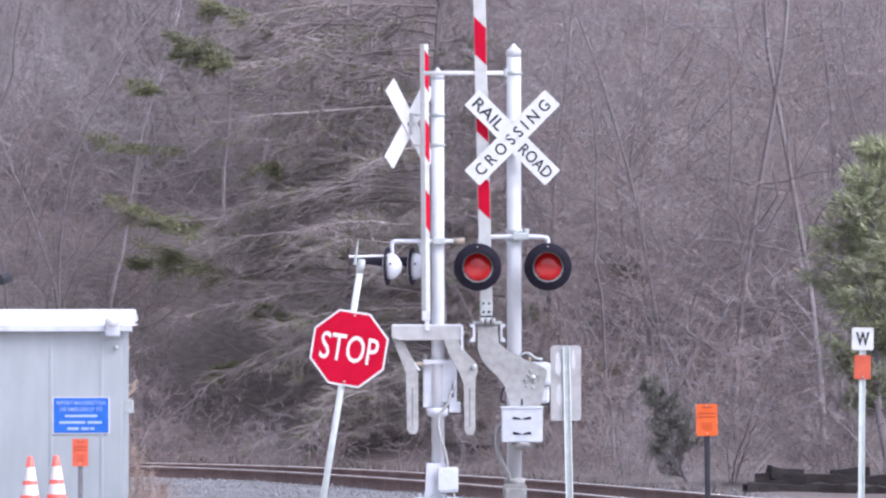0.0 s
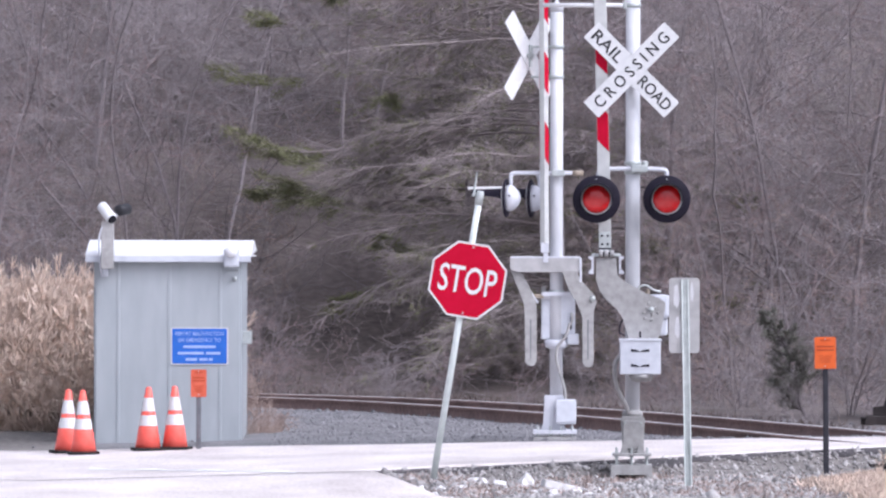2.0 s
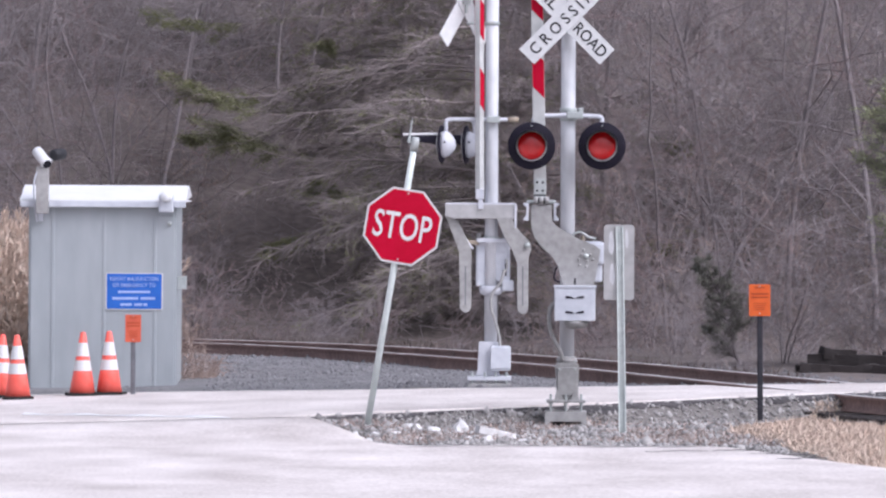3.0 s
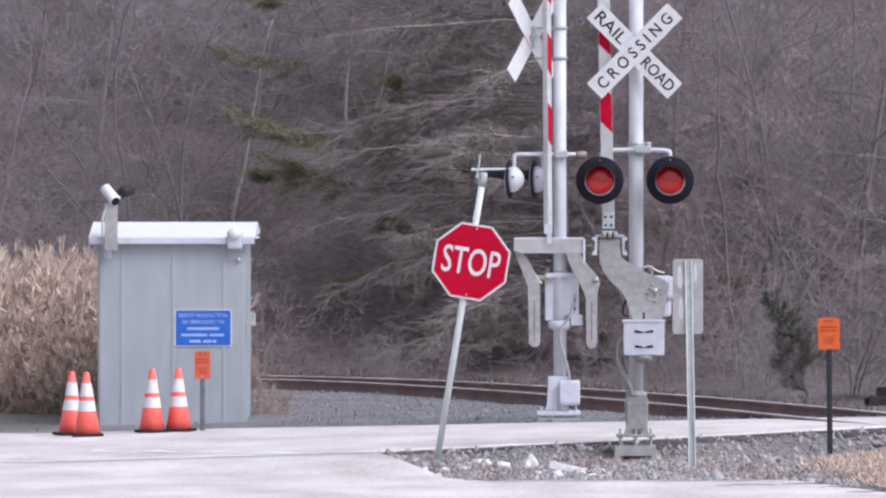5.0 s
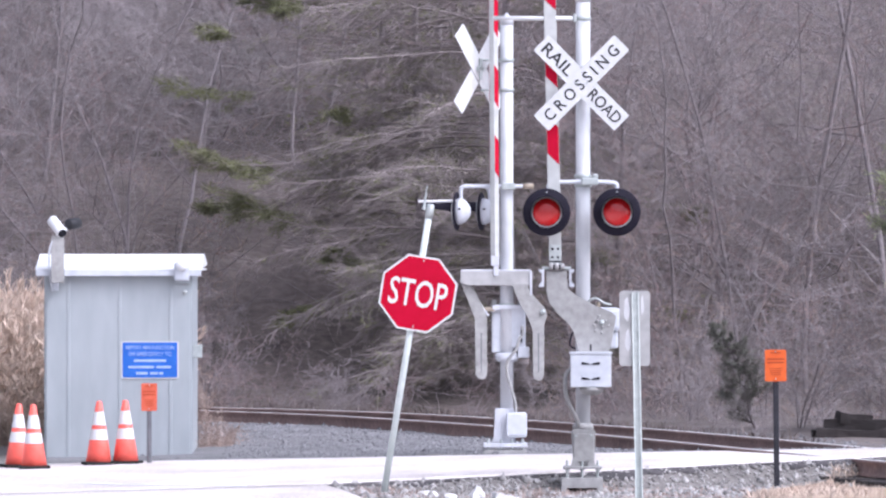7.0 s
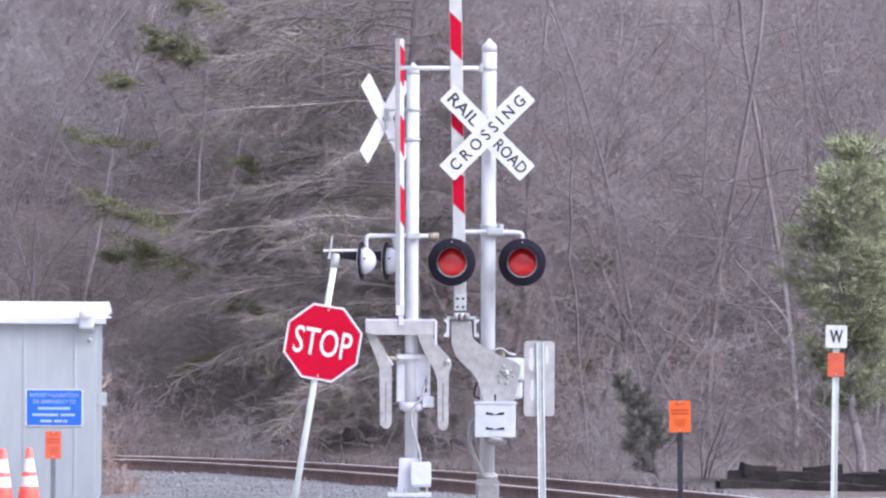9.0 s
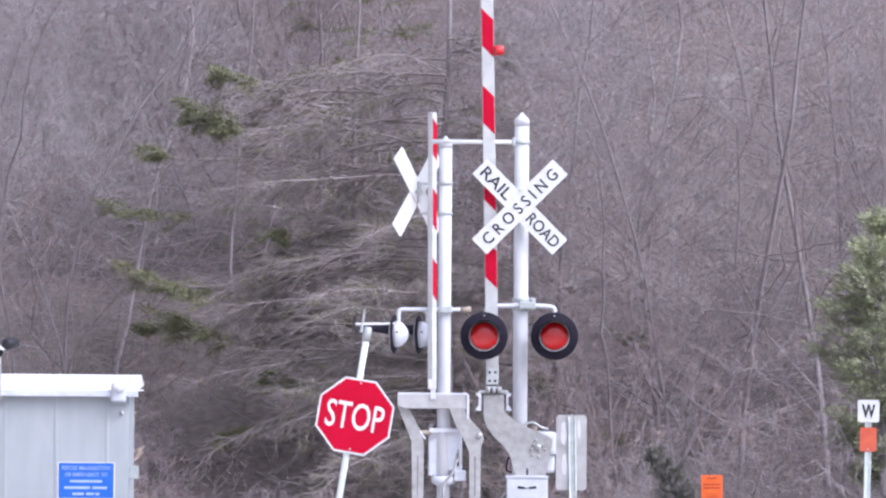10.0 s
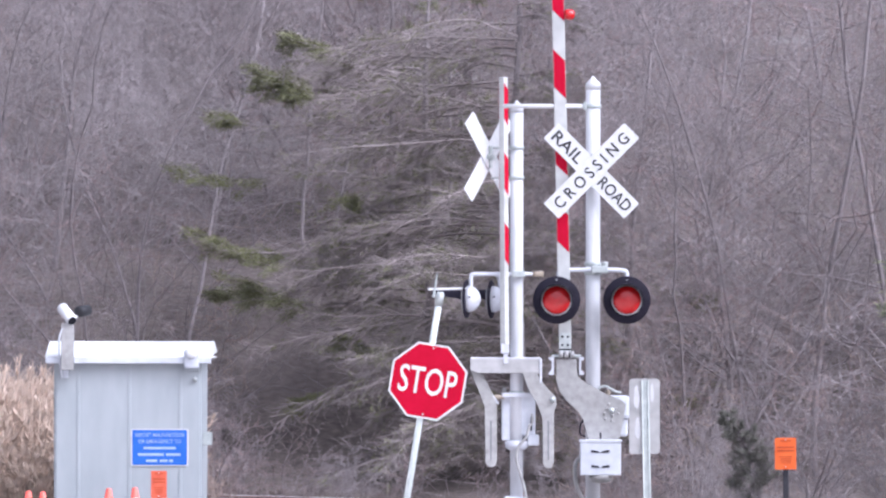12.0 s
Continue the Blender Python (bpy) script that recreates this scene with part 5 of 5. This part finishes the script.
tiers = [(0.3 + 5.2 * ((k * 0.618034) % 1), g.uniform(2.4, 6.6), 3.0 * g.uniform(0.5, 1.0), g.uniform(0.2, 0.6), 1.1 if k % 5 else 0.85) for k in range(34)]
great_hemlock(pose(-0.75, 118.5, base), 7.5, tiers, 23, "hemlock with bare drooping boughs deeper in the wood")
base = ground_all(1.75, 117)
tiers = [(0.2 + 3.4 * ((k * 0.618034) % 1), g.uniform(2.4, 6.8), 2.3 * g.uniform(0.5, 1.0), g.uniform(0.2, 0.6), 1.1 if k % 6 else 0.85) for k in range(22)]
great_hemlock(pose(1.75, 117, base), 5.0, tiers, 24, "young hemlock with bare drooping lower boughs")

full = [(z, (1.6 - 1.1 * z) * g.uniform(0.6, 1.2), g.uniform(0, 6.28), g.uniform(-0.4, -0.1)) for z in np.repeat(np.linspace(0.10, 0.95, 12), 3)]
for x, y, tall, seed in ((-0.4, 121, 7.0, 32), (-1.4, 126, 8.5, 34)):
    conifer("hemlock_tree", pose(x, y, ground_all(x, y), 0, 0, seed * 40), tall, full, seed, HEMLOCK, "dull green hemlock deep among bare trees", 0.6, 0.55, 0.10, 0.012, 0.006)

# tall dry reeds behind the shed
g = np.random.default_rng(9)
n = 6500
bx, by = g.uniform(-8.6, -3.9, n), 94.7 + 3.2 * g.random(n) ** 0.8
h = g.normal(1, 0.12, n) * np.clip(0.35 + 0.80 * (by - 94.7), 0.3, 1.72) * (1 - 0.10 * np.clip((bx + 5.5) / 1.5, 0, 1))
b0 = np.stack([bx, by, np.zeros(n)], 1)
sway = np.stack([g.normal(0.05, 0.10, n), g.normal(0, 0.08, n), np.zeros(n)], 1)
b1 = b0 + np.stack([np.zeros(n), np.zeros(n), h * 0.55], 1) + sway * 0.5
b2 = b0 + np.stack([np.zeros(n), np.zeros(n), h], 1) + sway * 1.8
reeds = part("dry_reeds", strands("dry_reeds", np.concatenate([b0, b1]), np.concatenate([b1, b2]), np.repeat([0.006, 0.005], n), np.repeat([0.005, 0.0025], n)), REED)
tagged(reeds, "tall tan dry reeds growing behind the shed", "reeds", kind="stuff")
k = 10
pl = np.repeat(b2 - (b2 - b1) * 0.12, k, 0) + g.normal(0, 0.02, (n * k, 3))
pd = np.repeat(b2 - b1, k, 0) + g.normal(0, 0.35, (n * k, 3)) * 0.9
plume = part("reed_plumes", blades("reed_plumes", pl, pd, g.uniform(0.08, 0.22, n * k), 0.007, g), REED)
tagged(plume, "feathery tan plumes and leaves of the dry reeds", "reeds", kind="stuff")
lf = np.repeat(b0, 8, 0) + np.repeat(b1 - b0, 8, 0) * g.uniform(0.05, 1.6, (n * 8, 1))
leaf = part("reed_leaves", blades("reed_leaves", lf, np.stack([g.normal(0, 0.4, n * 8), g.normal(0, 0.4, n * 8), g.uniform(0.2, 1.2, n * 8)], 1), g.uniform(0.15, 0.36, n * 8), 0.0055, g), REED)
tagged(leaf, "narrow dry leaves among the reeds", "reeds", kind="stuff")


def tuft(name, pts, tall, mat, label, g, lean=0.35, width=0.008):
    pts = np.asarray(pts)
    d = np.stack([g.normal(0, lean, len(pts)), g.normal(0, lean, len(pts)), np.ones(len(pts))], 1)
    return tagged(part(name, blades(name, pts, d, tall * g.uniform(0.4, 1.2, len(pts)), width, g), mat), label, "grass", kind="stuff")


thatch = strip("ground_thatch", np.linspace(3.15, 5.7, 60), lambda x: max(spit_front(x) + 0.15, 79.6 - 12.0 * (x - 2.9)) + 2 * wobble(x, 6), lambda x: max(min(road_near(x) - 0.5, 79.4 + 3.5 * (x - 3.3)), 79.8 - 12.0 * (x - 2.9)), lambda x, y: ground_z(x, y) + 0.012, STRAW, rows=30, thick=0.01)
tagged(thatch, "flattened tan dead grass over the soil", "thatch", kind="structure")
pts = []
while len(pts) < 110000:
    x, y = g.uniform(2.95, 5.7), g.uniform(62, 83)
    if spit_front(x) + 0.05 < y < min(road_near(x) - 0.3, 79.6 + 3.5 * (x - 3.3)) and y > 79.0 - 12.0 * (x - 2.9) + 1.5 * noise.noise((x * 2.5, y * 0.7, 4)):
        pts.append((x, y, ground_z(x, y) - 0.01))
tuft("dry_grass", pts, 0.11, STRAW, "matted tan dry grass beside the track", g, 0.9, 0.0032)
pts = []
while len(pts) < 6500:
    x, y = g.uniform(-1.2, 4), g.uniform(74, 80.5)
    if spit_front(x) + 0.1 < y < road_near(x) - 0.5 and noise.noise((x * 1.1, y * 0.6, 9)) > -0.1:
        pts.append((x, y, ground_z(x, y)))
tuft("dead_stalks", pts, 0.09, DRYLEAF, "short dead stalks between the gravel stones", g, 1.8, 0.009)
pts = []
while len(pts) < 6500:
    x = g.uniform(-11, 4.3)
    y = np.interp(x, LINE_FAR[::-1, 0], LINE_FAR[::-1, 1]) + 1.2 + abs(g.normal(0, 2.0))
    pts.append((x, y, ground_all(x, y)))
tuft("verge_grass", pts, 0.20, WEED, "brown dead weeds along the far side of track", g, 0.55, 0.010)

# tangle of dry vines at the shed's corner
g = np.random.default_rng(14)
thick, thin = [], []
for k in range(7):
    a, b = grow(g, g.uniform(0.5, 1.4), 0.008, 1.2, g.normal(0.05, 0.2), 0.05, 0.7, 0.8, 2)
    off = np.array([g.normal(0, 0.10), g.normal(0, 0.3), 0])
    thick += [(p + off, q + off, max(r, 0.004), max(s, 0.003)) for p, q, r, s in a]
    thin += [(p + off, q + off, r * 0.7, s * 0.7) for p, q, r, s in b]
bush = thing("dry_bush", pose(-3.16, 94.6, 0.02), "reddish-brown dry bush at the shed's corner", "bush")
part("trunk", sticks("trunk", thick, 3), DEADVINE, bush)
part("crown", sticks("crown", thin, 3), DEADVINE, bush)
pp = np.array([q for _, q, _, _ in thin[::3]])
part("dead_leaf_mass", blades("dead_leaf_mass", pp, g.normal(0, 1, pp.shape), 0.035, 0.014, g), DEADVINE, bush)

# pile of old sleepers
def old_sleeper(m, length, label):
    bm = box(-length / 2, length / 2, -0.11, 0.11, -0.08, 0.08)
    bmesh.ops.subdivide_edges(bm, edges=[e for e in bm.edges if e.calc_length() > 0.3], cuts=int(length * 7), use_grid_fill=True)
    bmesh.ops.subdivide_edges(bm, edges=[e for e in bm.edges if e.calc_length() > 0.14], cuts=2, use_grid_fill=True)
    seed = m.translation * 7
    for v in bm.verts:
        v.co += 0.045 * noise.noise_vector(v.co * 5 + seed) * Vector((0.6, 0.8, 0.7))
        v.co.z -= 0.05 * max(0, noise.noise(v.co * 1.7 + seed)) * (v.co.z > 0)
    return tagged(part("old_sleeper", bm, TIE, None, "", Matrix.Translation((0, 0, 0.09)) @ m), label, "railway sleeper", "discarded railway sleepers")


lab = "dark rotting railway sleeper in a pile"
for x, y, z, tip, turn, length in ((5.55, 97.7, 0.09, 0.5, -3, 1.9), (5.7, 98.0, 0.09, -0.5, 2, 2.3), (7.4, 97.8, 0.09, 0.6, 4, 2.2), (5.45, 97.85, 0.21, 1.8, -2, 1.5), (6.55, 97.9, 0.20, -2.0, 3, 1.5),
                                   (7.6, 98.0, 0.21, 1.0, -4, 1.8), (5.1, 97.9, 0.29, 8, 14, 0.45), (6.4, 97.3, 0.06, 1.5, -11, 1.7), (5.95, 97.95, 0.28, -4, 7, 0.5)):
    old_sleeper(pose(x, y, z, 0, tip, turn), length, lab)
